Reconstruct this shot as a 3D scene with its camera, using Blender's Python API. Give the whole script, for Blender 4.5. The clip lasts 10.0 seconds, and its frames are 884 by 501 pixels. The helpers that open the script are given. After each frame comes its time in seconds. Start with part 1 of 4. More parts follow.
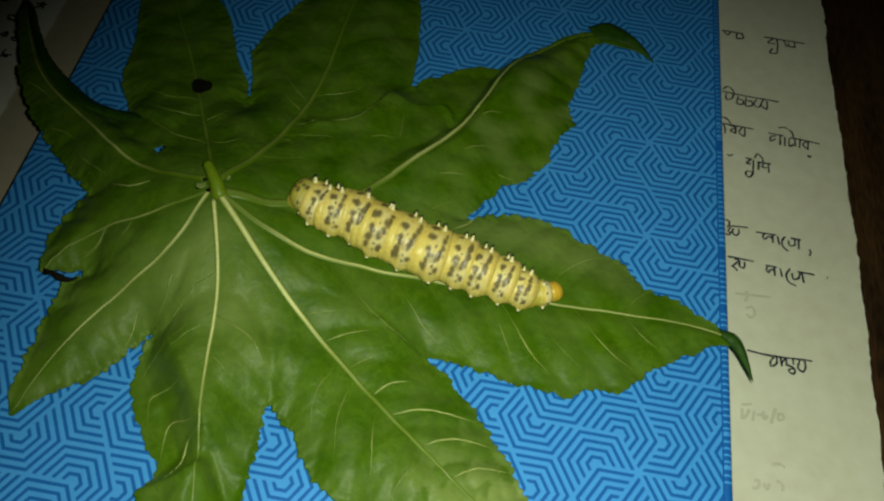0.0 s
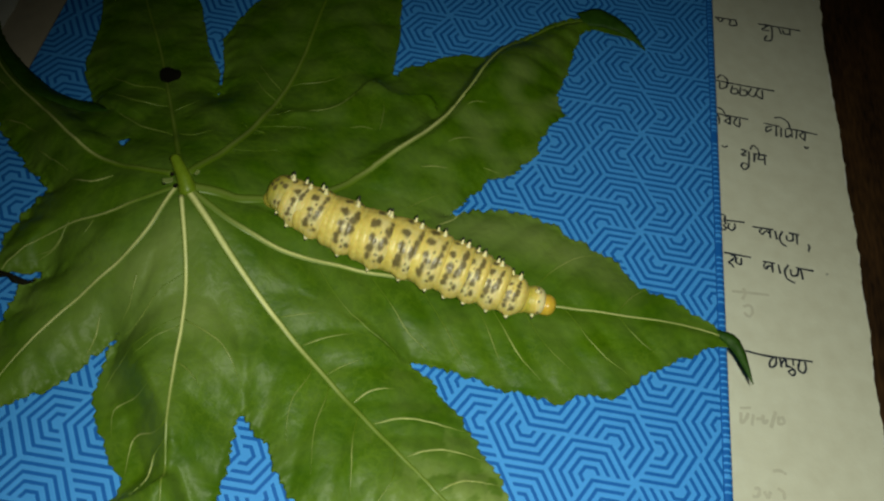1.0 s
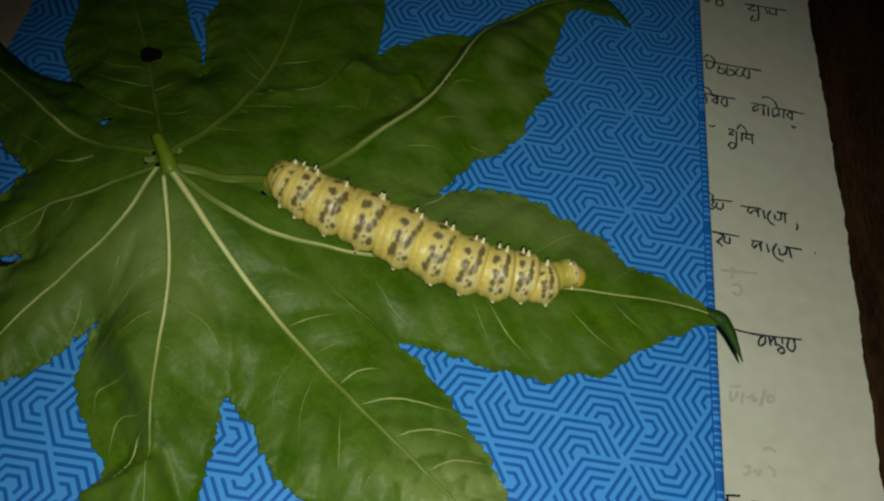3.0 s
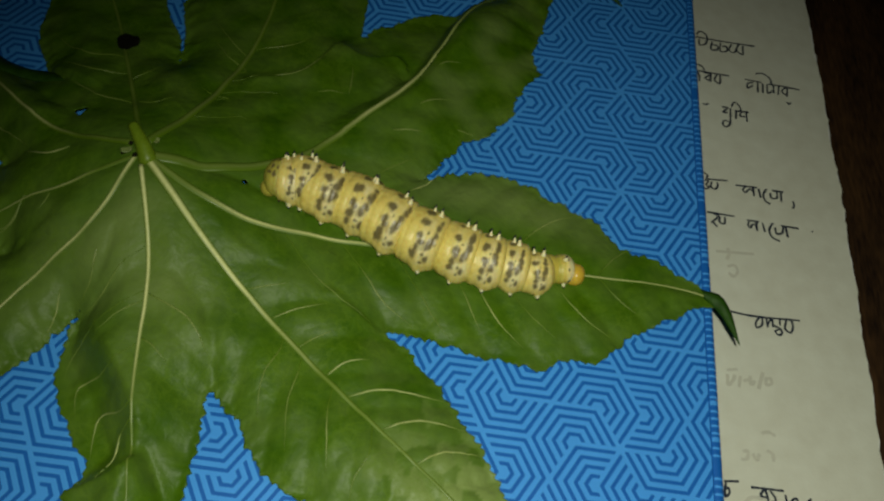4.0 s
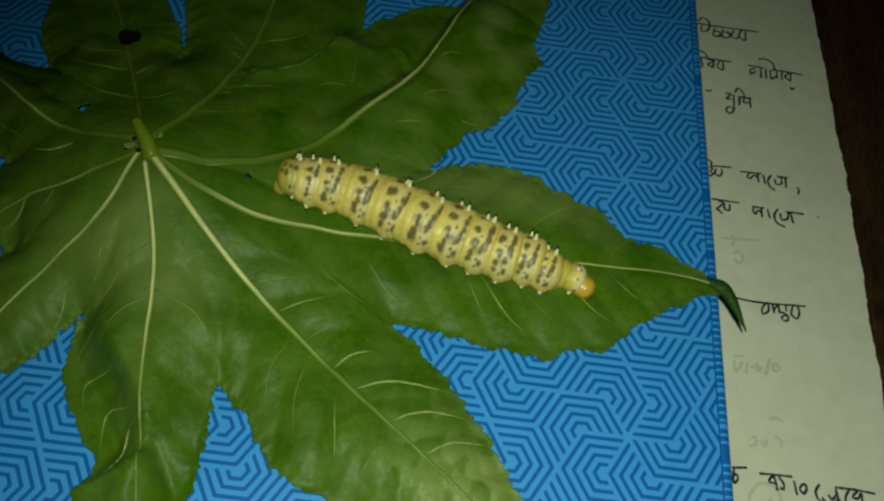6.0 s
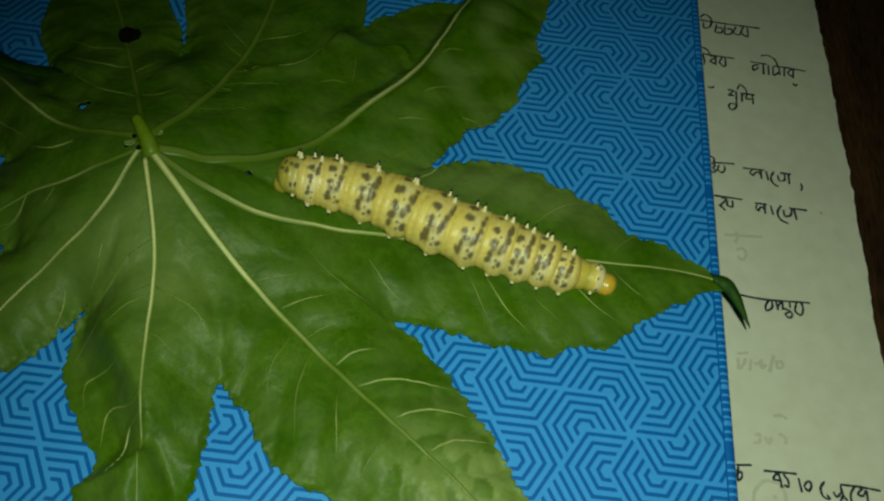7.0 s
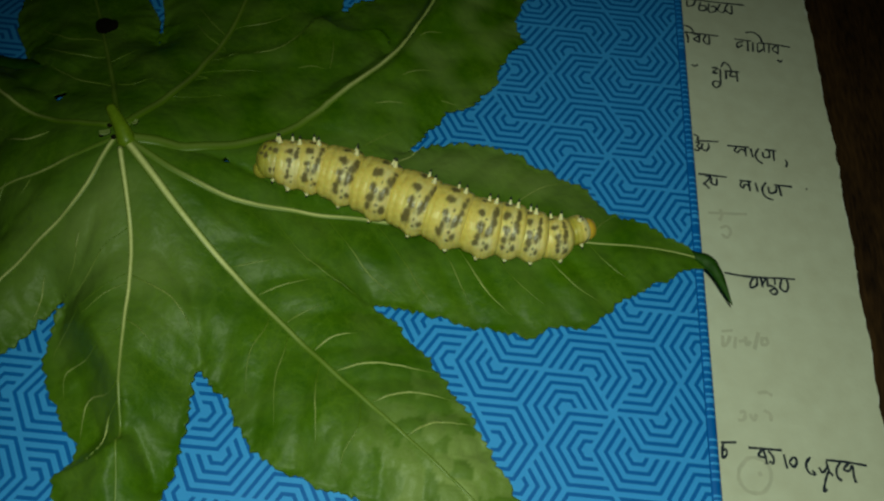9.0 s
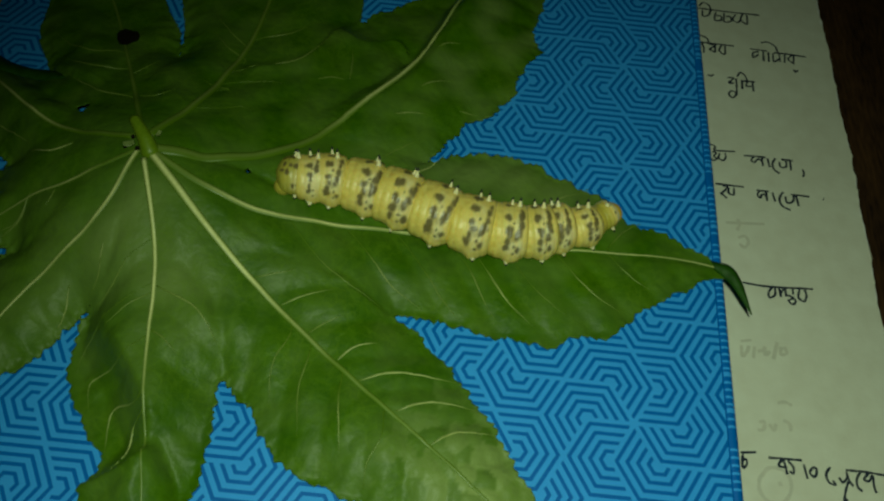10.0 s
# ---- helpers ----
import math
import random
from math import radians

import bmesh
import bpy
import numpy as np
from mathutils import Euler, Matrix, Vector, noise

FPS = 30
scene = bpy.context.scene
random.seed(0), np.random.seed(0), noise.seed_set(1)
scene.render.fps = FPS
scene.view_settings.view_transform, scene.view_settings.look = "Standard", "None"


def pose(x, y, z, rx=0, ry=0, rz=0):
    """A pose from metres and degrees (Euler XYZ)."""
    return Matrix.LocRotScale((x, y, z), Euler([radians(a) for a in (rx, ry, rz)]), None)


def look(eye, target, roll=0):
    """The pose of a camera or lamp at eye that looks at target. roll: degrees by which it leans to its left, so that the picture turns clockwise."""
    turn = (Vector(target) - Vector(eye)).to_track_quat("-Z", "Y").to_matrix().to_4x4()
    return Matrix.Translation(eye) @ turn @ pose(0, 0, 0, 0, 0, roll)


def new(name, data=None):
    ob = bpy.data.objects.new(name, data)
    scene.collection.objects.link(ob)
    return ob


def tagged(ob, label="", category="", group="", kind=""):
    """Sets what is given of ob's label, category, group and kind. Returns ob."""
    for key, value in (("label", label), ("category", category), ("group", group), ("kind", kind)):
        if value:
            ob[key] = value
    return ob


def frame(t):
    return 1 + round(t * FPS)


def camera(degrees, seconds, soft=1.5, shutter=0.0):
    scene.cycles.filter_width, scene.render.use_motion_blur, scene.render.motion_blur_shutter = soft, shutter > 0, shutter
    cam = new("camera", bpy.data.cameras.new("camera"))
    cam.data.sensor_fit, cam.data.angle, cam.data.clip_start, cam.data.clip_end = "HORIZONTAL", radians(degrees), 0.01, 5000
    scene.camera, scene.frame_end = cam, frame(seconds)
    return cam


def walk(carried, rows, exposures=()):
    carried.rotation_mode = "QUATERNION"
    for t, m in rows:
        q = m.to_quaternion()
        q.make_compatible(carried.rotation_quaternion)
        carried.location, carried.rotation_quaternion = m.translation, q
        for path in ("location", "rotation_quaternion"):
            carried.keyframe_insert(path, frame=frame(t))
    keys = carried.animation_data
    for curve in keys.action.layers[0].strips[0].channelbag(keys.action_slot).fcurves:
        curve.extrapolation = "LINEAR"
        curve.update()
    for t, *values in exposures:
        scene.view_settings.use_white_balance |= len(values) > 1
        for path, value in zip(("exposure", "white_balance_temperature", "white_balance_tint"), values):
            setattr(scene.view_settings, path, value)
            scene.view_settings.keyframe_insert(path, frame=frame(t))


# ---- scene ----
cam = camera(51.0, 10.0, soft=2.3)
PATH = [
    (0, (-0.05634, -0.21175, 0.24095), (-0.05980, -0.06885, 0.03584), 9.00),
    (0.5, (-0.05305, -0.20480, 0.23612), (-0.05194, -0.06210, 0.03086), 9.65),
    (1, (-0.05685, -0.20233, 0.23000), (-0.05549, -0.06045, 0.02417), 10.31),
    (1.5, (-0.05569, -0.19988, 0.22796), (-0.05312, -0.06104, 0.02007), 10.26),
    (2, (-0.05556, -0.20235, 0.22934), (-0.05194, -0.06029, 0.02365), 10.68),
    (2.5, (-0.05506, -0.20490, 0.22902), (-0.05086, -0.06346, 0.02292), 10.92),
    (3, (-0.05661, -0.20379, 0.22569), (-0.05111, -0.06295, 0.01920), 11.28),
    (4.5, (-0.05283, -0.19890, 0.22081), (-0.04669, -0.06239, 0.01147), 10.10),
    (5, (-0.05438, -0.19978, 0.22028), (-0.04939, -0.06301, 0.01106), 9.83),
    (5.5, (-0.05478, -0.19877, 0.21957), (-0.04987, -0.06458, 0.00869), 9.53),
    (5.7, (-0.05433, -0.19942, 0.22139), (-0.04873, -0.06426, 0.01116), 9.57),
    (7, (-0.05388, -0.20016, 0.21962), (-0.04866, -0.06444, 0.00974), 9.06),
    (7.5, (-0.05620, -0.20071, 0.22077), (-0.05208, -0.06446, 0.01120), 8.79),
    (8, (-0.05202, -0.20350, 0.21792), (-0.04704, -0.06772, 0.00807), 8.74),
    (8.5, (-0.04655, -0.20155, 0.21692), (-0.04165, -0.06726, 0.00610), 8.32),
    (9, (-0.04644, -0.20091, 0.21852), (-0.04311, -0.06734, 0.00722), 7.16),
    (9.5, (-0.04929, -0.20195, 0.22123), (-0.04841, -0.06650, 0.01110), 6.54),
    (10, (-0.05052, -0.20095, 0.21980), (-0.04863, -0.06614, 0.00928), 6.65),
]
walk(cam, [(t, look(eye, target, roll)) for t, eye, target, roll in PATH],
     exposures=[(0, 0.45, 7150, -1), (0.5, 0.36, 7150, 1), (1, 0.38, 6850, 8), (1.5, 0.08, 6650, 10), (3, -0.01, 6650, 12), (5, 0.0, 6800, 4),
                (7, 0.0, 6850, -13), (7.5, 0.0, 6850, -12), (8, -0.05, 6900, -8), (8.5, -0.17, 6900, -6), (9, -0.21, 6800, -13), (10, -0.28, 6850, -22)])

# ---- light: a phone's torch just beside the lens, and a trace of room light ----
world = bpy.data.worlds.new("night_room")
scene.world = world
world.use_nodes = True
world.node_tree.nodes["Background"].inputs[0].default_value = (0.9, 0.8, 0.65, 1)
world.node_tree.nodes["Background"].inputs[1].default_value = 0.0075
torch_data = bpy.data.lights.new("phone_torch", "SPOT")
torch_data.energy, torch_data.shadow_soft_size = 2.08, 0.0025
torch_data.spot_size, torch_data.spot_blend = radians(96), 1.0
torch_data.color = (0.91, 0.96, 0.80)
torch = new("phone_torch", torch_data)
torch.matrix_world = look((-0.048, -0.204, 0.240), (-0.018, -0.144, 0.0185))

from mathutils import kdtree

MM = 0.001
COVER_Z = 0.0185
PAPER_Z = 0.0011
LEAF_X, LEAF_Y = -0.122, -0.066


# ---- materials ----
def material(name, color, rough=0.6, spec=0.3, dark=None, scale=60.0, amount=0.5, bump=0.0, bump_scale=400.0,
             fine=None, stretch=(1, 1, 1), coat=0.0, sub=0.0):
    """Principled surface with two scales of noise between color and dark, and a fine relief."""
    m = bpy.data.materials.new(name)
    m.use_nodes = True
    n, l = m.node_tree.nodes, m.node_tree.links
    p = n["Principled BSDF"]
    p.inputs["Roughness"].default_value = rough
    p.inputs["Specular IOR Level"].default_value = spec
    p.inputs["Coat Weight"].default_value = coat
    if sub:
        p.inputs["Subsurface Weight"].default_value = sub
        p.inputs["Subsurface Scale"].default_value = 0.0012
        p.inputs["Subsurface Radius"].default_value = (1.0, 0.6, 0.25)
    tc = n.new("ShaderNodeTexCoord")
    mp = n.new("ShaderNodeMapping")
    mp.inputs["Scale"].default_value = stretch
    l.new(tc.outputs["Object"], mp.inputs["Vector"])
    big = n.new("ShaderNodeTexNoise")
    big.inputs["Scale"].default_value, big.inputs["Detail"].default_value = scale, 5.0
    small = n.new("ShaderNodeTexNoise")
    small.inputs["Scale"].default_value, small.inputs["Detail"].default_value = fine or scale * 9, 3.0
    for t in (big, small):
        l.new(mp.outputs["Vector"], t.inputs["Vector"])
    add = n.new("ShaderNodeMath")
    add.operation = "MULTIPLY_ADD"
    add.inputs[1].default_value, add.inputs[2].default_value = 0.5, 0.0
    l.new(small.outputs["Fac"], add.inputs[0])
    half = n.new("ShaderNodeMath")
    half.operation = "MULTIPLY_ADD"
    half.inputs[1].default_value = 0.5
    l.new(big.outputs["Fac"], half.inputs[0])
    l.new(add.outputs[0], half.inputs[2])
    ramp = n.new("ShaderNodeMapRange")
    ramp.inputs["From Min"].default_value, ramp.inputs["From Max"].default_value = 0.35, 0.65
    ramp.inputs["To Max"].default_value = amount
    l.new(half.outputs[0], ramp.inputs["Value"])
    mix = n.new("ShaderNodeMix")
    mix.data_type = "RGBA"
    mix.inputs["A"].default_value = (*color, 1)
    mix.inputs["B"].default_value = (*(dark or [c * 0.7 for c in color]), 1)
    l.new(ramp.outputs["Result"], mix.inputs["Factor"])
    l.new(mix.outputs["Result"], p.inputs["Base Color"])
    if bump:
        rel = n.new("ShaderNodeTexNoise")
        rel.inputs["Scale"].default_value, rel.inputs["Detail"].default_value = bump_scale, 4.0
        l.new(mp.outputs["Vector"], rel.inputs["Vector"])
        b = n.new("ShaderNodeBump")
        b.inputs["Strength"].default_value, b.inputs["Distance"].default_value = bump, 0.0006
        l.new(rel.outputs["Fac"], b.inputs["Height"])
        l.new(b.outputs["Normal"], p.inputs["Normal"])
    return m


def tint_by(m, attribute, color, strength=1.0):
    """Mixes color in where the mesh attribute (a colour map) is high."""
    n, l = m.node_tree.nodes, m.node_tree.links
    p = n["Principled BSDF"]
    old = p.inputs["Base Color"].links[0].from_socket
    at = n.new("ShaderNodeAttribute")
    at.attribute_name = attribute
    mul = n.new("ShaderNodeMath")
    mul.operation = "MULTIPLY"
    mul.inputs[1].default_value = strength
    l.new(at.outputs["Fac"], mul.inputs[0])
    mix = n.new("ShaderNodeMix")
    mix.data_type = "RGBA"
    mix.inputs["B"].default_value = (*color, 1)
    l.new(mul.outputs[0], mix.inputs["Factor"])
    l.new(old, mix.inputs["A"])
    l.new(mix.outputs["Result"], p.inputs["Base Color"])
    return m


COVER_LIGHT = material("cover_light_blue", (0.060, 0.325, 0.84), 0.42, 0.4, (0.047, 0.283, 0.77), 25, 0.7, 0.05, 900)
COVER_DARK = material("cover_dark_blue_ink", (0.007, 0.122, 0.48), 0.42, 0.4, (0.005, 0.104, 0.42), 25, 0.7, 0.05, 900)
PAGE_EDGE = material("page_edges", (0.72, 0.69, 0.6), 0.85, 0.2, (0.5, 0.47, 0.4), 40, 0.6, 0.3, 900, stretch=(1, 1, 40))
PAPER = material("writing_paper", (0.665, 0.67, 0.57), 0.85, 0.15, (0.52, 0.50, 0.40), 22, 0.5, 0.12, 500)
PAPER_WHITE = material("white_paper", (0.72, 0.72, 0.68), 0.85, 0.15, (0.55, 0.55, 0.52), 22, 0.5, 0.12, 500)
CARD = material("tan_cardboard", (0.42, 0.37, 0.29), 0.85, 0.15, (0.33, 0.29, 0.23), 30, 0.6, 0.15, 600)
INK = material("ballpoint_ink", (0.012, 0.018, 0.035), 0.6, 0.3, (0.03, 0.04, 0.06), 300, 0.7)
INK_FAINT = material("ink_showing_through", (0.49, 0.485, 0.405), 0.85, 0.1, (0.56, 0.54, 0.45), 250, 0.9)
WOOD = material("dark_table_wood", (0.060, 0.029, 0.011), 0.5, 0.3, (0.010, 0.005, 0.003), 18, 0.95, 0.25, 90, stretch=(6, 1, 6))
WALL = material("wall_paint", (0.5, 0.47, 0.4), 0.9, 0.1, (0.44, 0.41, 0.35), 3, 0.5)
FLOOR = material("cement_floor", (0.22, 0.2, 0.18), 0.8, 0.2, (0.15, 0.14, 0.12), 3, 0.6)
LEAF = material("castor_leaf", (0.061, 0.136, 0.0020), 0.46, 0.17, (0.028, 0.082, 0.0012), 45, 0.9, 0.5, 300, fine=420)
# pale tint puts the blade's sheen and quilted tone into its colour
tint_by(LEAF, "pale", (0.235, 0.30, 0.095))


def veinlets(m, scale, color, amount, width):
    """A fine pale net, as of the smallest veins, over a principled surface."""
    n, l = m.node_tree.nodes, m.node_tree.links
    p = n["Principled BSDF"]
    old = p.inputs["Base Color"].links[0].from_socket
    tc = n.new("ShaderNodeTexCoord")
    warp = n.new("ShaderNodeTexNoise")
    warp.inputs["Scale"].default_value = scale * 0.6
    mixv = n.new("ShaderNodeMix")
    mixv.data_type = "VECTOR"
    mixv.inputs["Factor"].default_value = 0.012
    l.new(tc.outputs["Object"], warp.inputs["Vector"])
    l.new(tc.outputs["Object"], mixv.inputs["A"])
    l.new(warp.outputs["Color"], mixv.inputs["B"])
    cells = n.new("ShaderNodeTexVoronoi")
    cells.feature = "DISTANCE_TO_EDGE"
    cells.inputs["Scale"].default_value = scale
    l.new(mixv.outputs["Result"], cells.inputs["Vector"])
    line = n.new("ShaderNodeMapRange")
    line.inputs["From Min"].default_value, line.inputs["From Max"].default_value = 0.0, width
    line.inputs["To Min"].default_value, line.inputs["To Max"].default_value = amount, 0.0
    l.new(cells.outputs["Distance"], line.inputs["Value"])
    patch = n.new("ShaderNodeTexNoise")
    patch.inputs["Scale"].default_value = 55
    l.new(tc.outputs["Object"], patch.inputs["Vector"])
    gate = n.new("ShaderNodeMapRange")
    gate.inputs["From Min"].default_value, gate.inputs["From Max"].default_value = 0.42, 0.62
    l.new(patch.outputs["Fac"], gate.inputs["Value"])
    mul = n.new("ShaderNodeMath")
    mul.operation = "MULTIPLY"
    l.new(line.outputs["Result"], mul.inputs[0])
    l.new(gate.outputs["Result"], mul.inputs[1])
    mix = n.new("ShaderNodeMix")
    mix.data_type = "RGBA"
    mix.inputs["B"].default_value = (*color, 1)
    l.new(mul.outputs[0], mix.inputs["Factor"])
    l.new(old, mix.inputs["A"])
    l.new(mix.outputs["Result"], p.inputs["Base Color"])


def areoles(m, scale, strength):
    """Small cushions between the finest veins, as relief on top of the surface's own grain."""
    n, l = m.node_tree.nodes, m.node_tree.links
    p = n["Principled BSDF"]
    old = p.inputs["Normal"].links[0].from_socket
    tc = n.new("ShaderNodeTexCoord")
    warp = n.new("ShaderNodeTexNoise")
    warp.inputs["Scale"].default_value = scale * 0.5
    mixv = n.new("ShaderNodeMix")
    mixv.data_type = "VECTOR"
    mixv.inputs["Factor"].default_value = 0.006
    l.new(tc.outputs["Object"], warp.inputs["Vector"])
    l.new(tc.outputs["Object"], mixv.inputs["A"])
    l.new(warp.outputs["Color"], mixv.inputs["B"])
    net = n.new("ShaderNodeTexVoronoi")
    net.feature = "DISTANCE_TO_EDGE"
    net.inputs["Scale"].default_value = scale
    l.new(mixv.outputs["Result"], net.inputs["Vector"])
    dome = n.new("ShaderNodeMapRange")
    dome.inputs["From Max"].default_value = 0.35
    l.new(net.outputs["Distance"], dome.inputs["Value"])
    b = n.new("ShaderNodeBump")
    b.inputs["Strength"].default_value, b.inputs["Distance"].default_value = strength, 0.0005
    l.new(dome.outputs["Result"], b.inputs["Height"])
    l.new(old, b.inputs["Normal"])
    l.new(b.outputs["Normal"], p.inputs["Normal"])


areoles(LEAF, 240, 0.13)
veinlets(LEAF, 230, (0.13, 0.22, 0.018), 0.26, 0.08)
veinlets(LEAF, 800, (0.10, 0.18, 0.008), 0.4, 0.18)
VEIN = material("leaf_vein", (0.72, 0.73, 0.34), 0.4, 0.35, (0.52, 0.55, 0.19), 120, 0.8)
tint_by(VEIN, "fade", (0.085, 0.155, 0.005))
STALK = material("leaf_stalk", (0.17, 0.25, 0.014), 0.4, 0.35, (0.10, 0.17, 0.007), 150, 0.8, 0.2, 500)
FLAKE = material("leaf_flake", (0.22, 0.27, 0.09), 0.4, 0.4, (0.13, 0.19, 0.04), 300, 0.8, 0.2, 500)
CUT = material("leaf_stalk_cut", (0.035, 0.03, 0.012), 0.8, 0.1, (0.07, 0.06, 0.02), 400, 0.8, 0.3, 700)
LEAF_TOP = material("leaf_upper_side", (0.027, 0.080, 0.006), 0.55, 0.15, (0.012, 0.042, 0.003), 90, 0.9, 0.5, 400, fine=500)
SCORCH = material("dried_leaf_patch", (0.006, 0.006, 0.003), 0.85, 0.1, (0.012, 0.010, 0.005), 300, 0.8, 0.5, 700)
SKIN = material("caterpillar_skin", (0.80, 0.66, 0.19), 0.40, 0.45, (0.66, 0.475, 0.09), 100, 0.9, 0.4, 600, sub=0.12)
tint_by(SKIN, "waxy", (0.83, 0.76, 0.48), 0.61)
tint_by(SKIN, "olive", (0.36, 0.33, 0.035), 0.8)
tint_by(SKIN, "spot", (0.110, 0.084, 0.038), 0.9)
HEAD = material("caterpillar_head", (0.66, 0.43, 0.05), 0.28, 0.5, (0.52, 0.32, 0.03), 200, 0.6, 0.08, 600, sub=0.1)
NECK = material("caterpillar_neck", (0.60, 0.49, 0.085), 0.38, 0.4, (0.45, 0.34, 0.05), 300, 0.6, 0.1, 600)
CLASPER = material("caterpillar_clasper", (0.44, 0.38, 0.06), 0.35, 0.4, (0.26, 0.22, 0.03), 300, 0.6, 0.1, 600)
TUBERCLE = material("tubercle_flesh", (0.81, 0.76, 0.49), 0.45, 0.4, (0.74, 0.62, 0.25), 600, 0.7, sub=0.1)
BRISTLE = material("black_bristle", (0.01, 0.01, 0.012), 0.5, 0.4, (0.03, 0.03, 0.03), 600, 0.6)


# ---- building blocks ----
def link(name, verts, faces, mats, parent=None, label="", index=None, smooth=True):
    me = bpy.data.meshes.new(name)
    me.from_pydata([tuple(v) for v in verts], [], faces)
    for m in mats if isinstance(mats, (list, tuple)) else [mats]:
        me.materials.append(m)
    if index is not None:
        me.polygons.foreach_set("material_index", index)
    me.polygons.foreach_set("use_smooth", [smooth] * len(me.polygons))
    me.update()
    ob = new(name, me)
    ob.parent = parent
    if label:
        tagged(ob, label)
    return ob


def color_map(ob, name, values):
    at = ob.data.attributes.new(name, "FLOAT", "POINT")
    at.data.foreach_set("value", np.asarray(values, dtype=np.float32))


def empty(name, x, y, z, label, category, group=""):
    ob = new(name)
    ob.location = (x, y, z)
    ob.empty_display_size = 0.01
    return tagged(ob, label, category, group)


def box_mesh(x0, y0, z0, x1, y1, z1, bevel=0.0):
    bm = bmesh.new()
    bmesh.ops.create_cube(bm, size=1)
    for v in bm.verts:
        v.co = Vector((x0 + (v.co.x + 0.5) * (x1 - x0), y0 + (v.co.y + 0.5) * (y1 - y0), z0 + (v.co.z + 0.5) * (z1 - z0)))
    if bevel:
        bmesh.ops.bevel(bm, geom=bm.edges[:], offset=bevel, segments=3, profile=0.5, affect="EDGES")
    return bm


def part(name, bm, mat, parent=None, label="", smooth=False):
    me = bpy.data.meshes.new(name)
    bm.to_mesh(me)
    bm.free()
    me.materials.append(mat)
    me.polygons.foreach_set("use_smooth", [smooth] * len(me.polygons))
    ob = new(name, me)
    ob.parent = parent
    if label:
        tagged(ob, label)
    return ob


def tube(path, radii, sides=8, flat=1.0):
    """Vertices and faces of a tapered tube along a path; flat squeezes its height."""
    verts, faces = [], []
    for i, (p, r) in enumerate(zip(path, radii)):
        a, b = Vector(path[max(i - 1, 0)]), Vector(path[min(i + 1, len(path) - 1)])
        d = (b - a).normalized() if (b - a).length > 1e-9 else Vector((1, 0, 0))
        side = d.cross(Vector((0, 0, 1)))
        side = side.normalized() if side.length > 1e-6 else Vector((1, 0, 0))
        up = side.cross(d)
        for k in range(sides):
            w = 2 * math.pi * k / sides
            verts.append(Vector(p) + side * (r * math.cos(w)) + up * (r * flat * math.sin(w)))
    for i in range(len(path) - 1):
        for k in range(sides):
            a, b = i * sides + k, i * sides + (k + 1) % sides
            faces.append((a, b, b + sides, a + sides))
    faces.append(tuple(reversed(range(sides))))
    faces.append(tuple(range((len(path) - 1) * sides, len(path) * sides)))
    return verts, faces


def join(pieces):
    verts, faces = [], []
    for v, f in pieces:
        k = len(verts)
        verts += v
        faces += [tuple(i + k for i in q) for q in f]
    return verts, faces


def spline(points, n):
    """n points along a smooth curve through the given ones."""
    pts = np.array(points, float)
    ln = np.r_[0, np.cumsum(np.hypot(*np.diff(pts[:, :2], axis=0).T))]
    s = np.linspace(0, ln[-1], n)
    slope = np.gradient(pts, ln, axis=0) if len(pts) > 2 else np.gradient(pts, ln, axis=0)
    k = np.clip(np.searchsorted(ln, s) - 1, 0, len(pts) - 2)
    h = (ln[k + 1] - ln[k])[:, None]
    t = ((s - ln[k])[:, None]) / h
    return ((2 * t**3 - 3 * t**2 + 1) * pts[k] + (t**3 - 2 * t**2 + t) * h * slope[k]
            + (-2 * t**3 + 3 * t**2) * pts[k + 1] + (t**3 - t**2) * h * slope[k + 1])


# ---- the room, closed and dark ----
def build_room():
    for name, b, m in (
        ("floor", (-2, -2, -0.80, 2, 2, -0.75), FLOOR), ("ceiling", (-2, -2, 1.85, 2, 2, 1.95), WALL),
        ("wall_north", (-2.1, 2, -0.80, 2.1, 2.1, 1.95), WALL), ("wall_south", (-2.1, -2.1, -0.80, 2.1, -2, 1.95), WALL),
        ("wall_east", (2, -2, -0.80, 2.1, 2, 1.95), WALL), ("wall_west", (-2.1, -2, -0.80, -2, 2, 1.95), WALL),
    ):
        tagged(part(name, box_mesh(*b), m), "plain painted surface of a dark room", kind="structure")


def build_table():
    t = empty("table", -0.1, 0, -0.75, "dark brown wooden table under papers and notebook", "table")
    x0, x1 = -0.60, 0.40
    for i in range(5):
        a = x0 + (x1 - x0) * i / 5
        part("board", box_mesh(a + 0.0006 + 0.1, -0.40, 0.72, a + 0.1994 + 0.1, 0.40, 0.75, 0.0012), WOOD, t)
    for x in (-0.52, 0.32):
        for y in (-0.34, 0.34):
            part("leg", box_mesh(x + 0.07, y - 0.03, 0.0, x + 0.13, y + 0.03, 0.72, 0.004), WOOD, t)


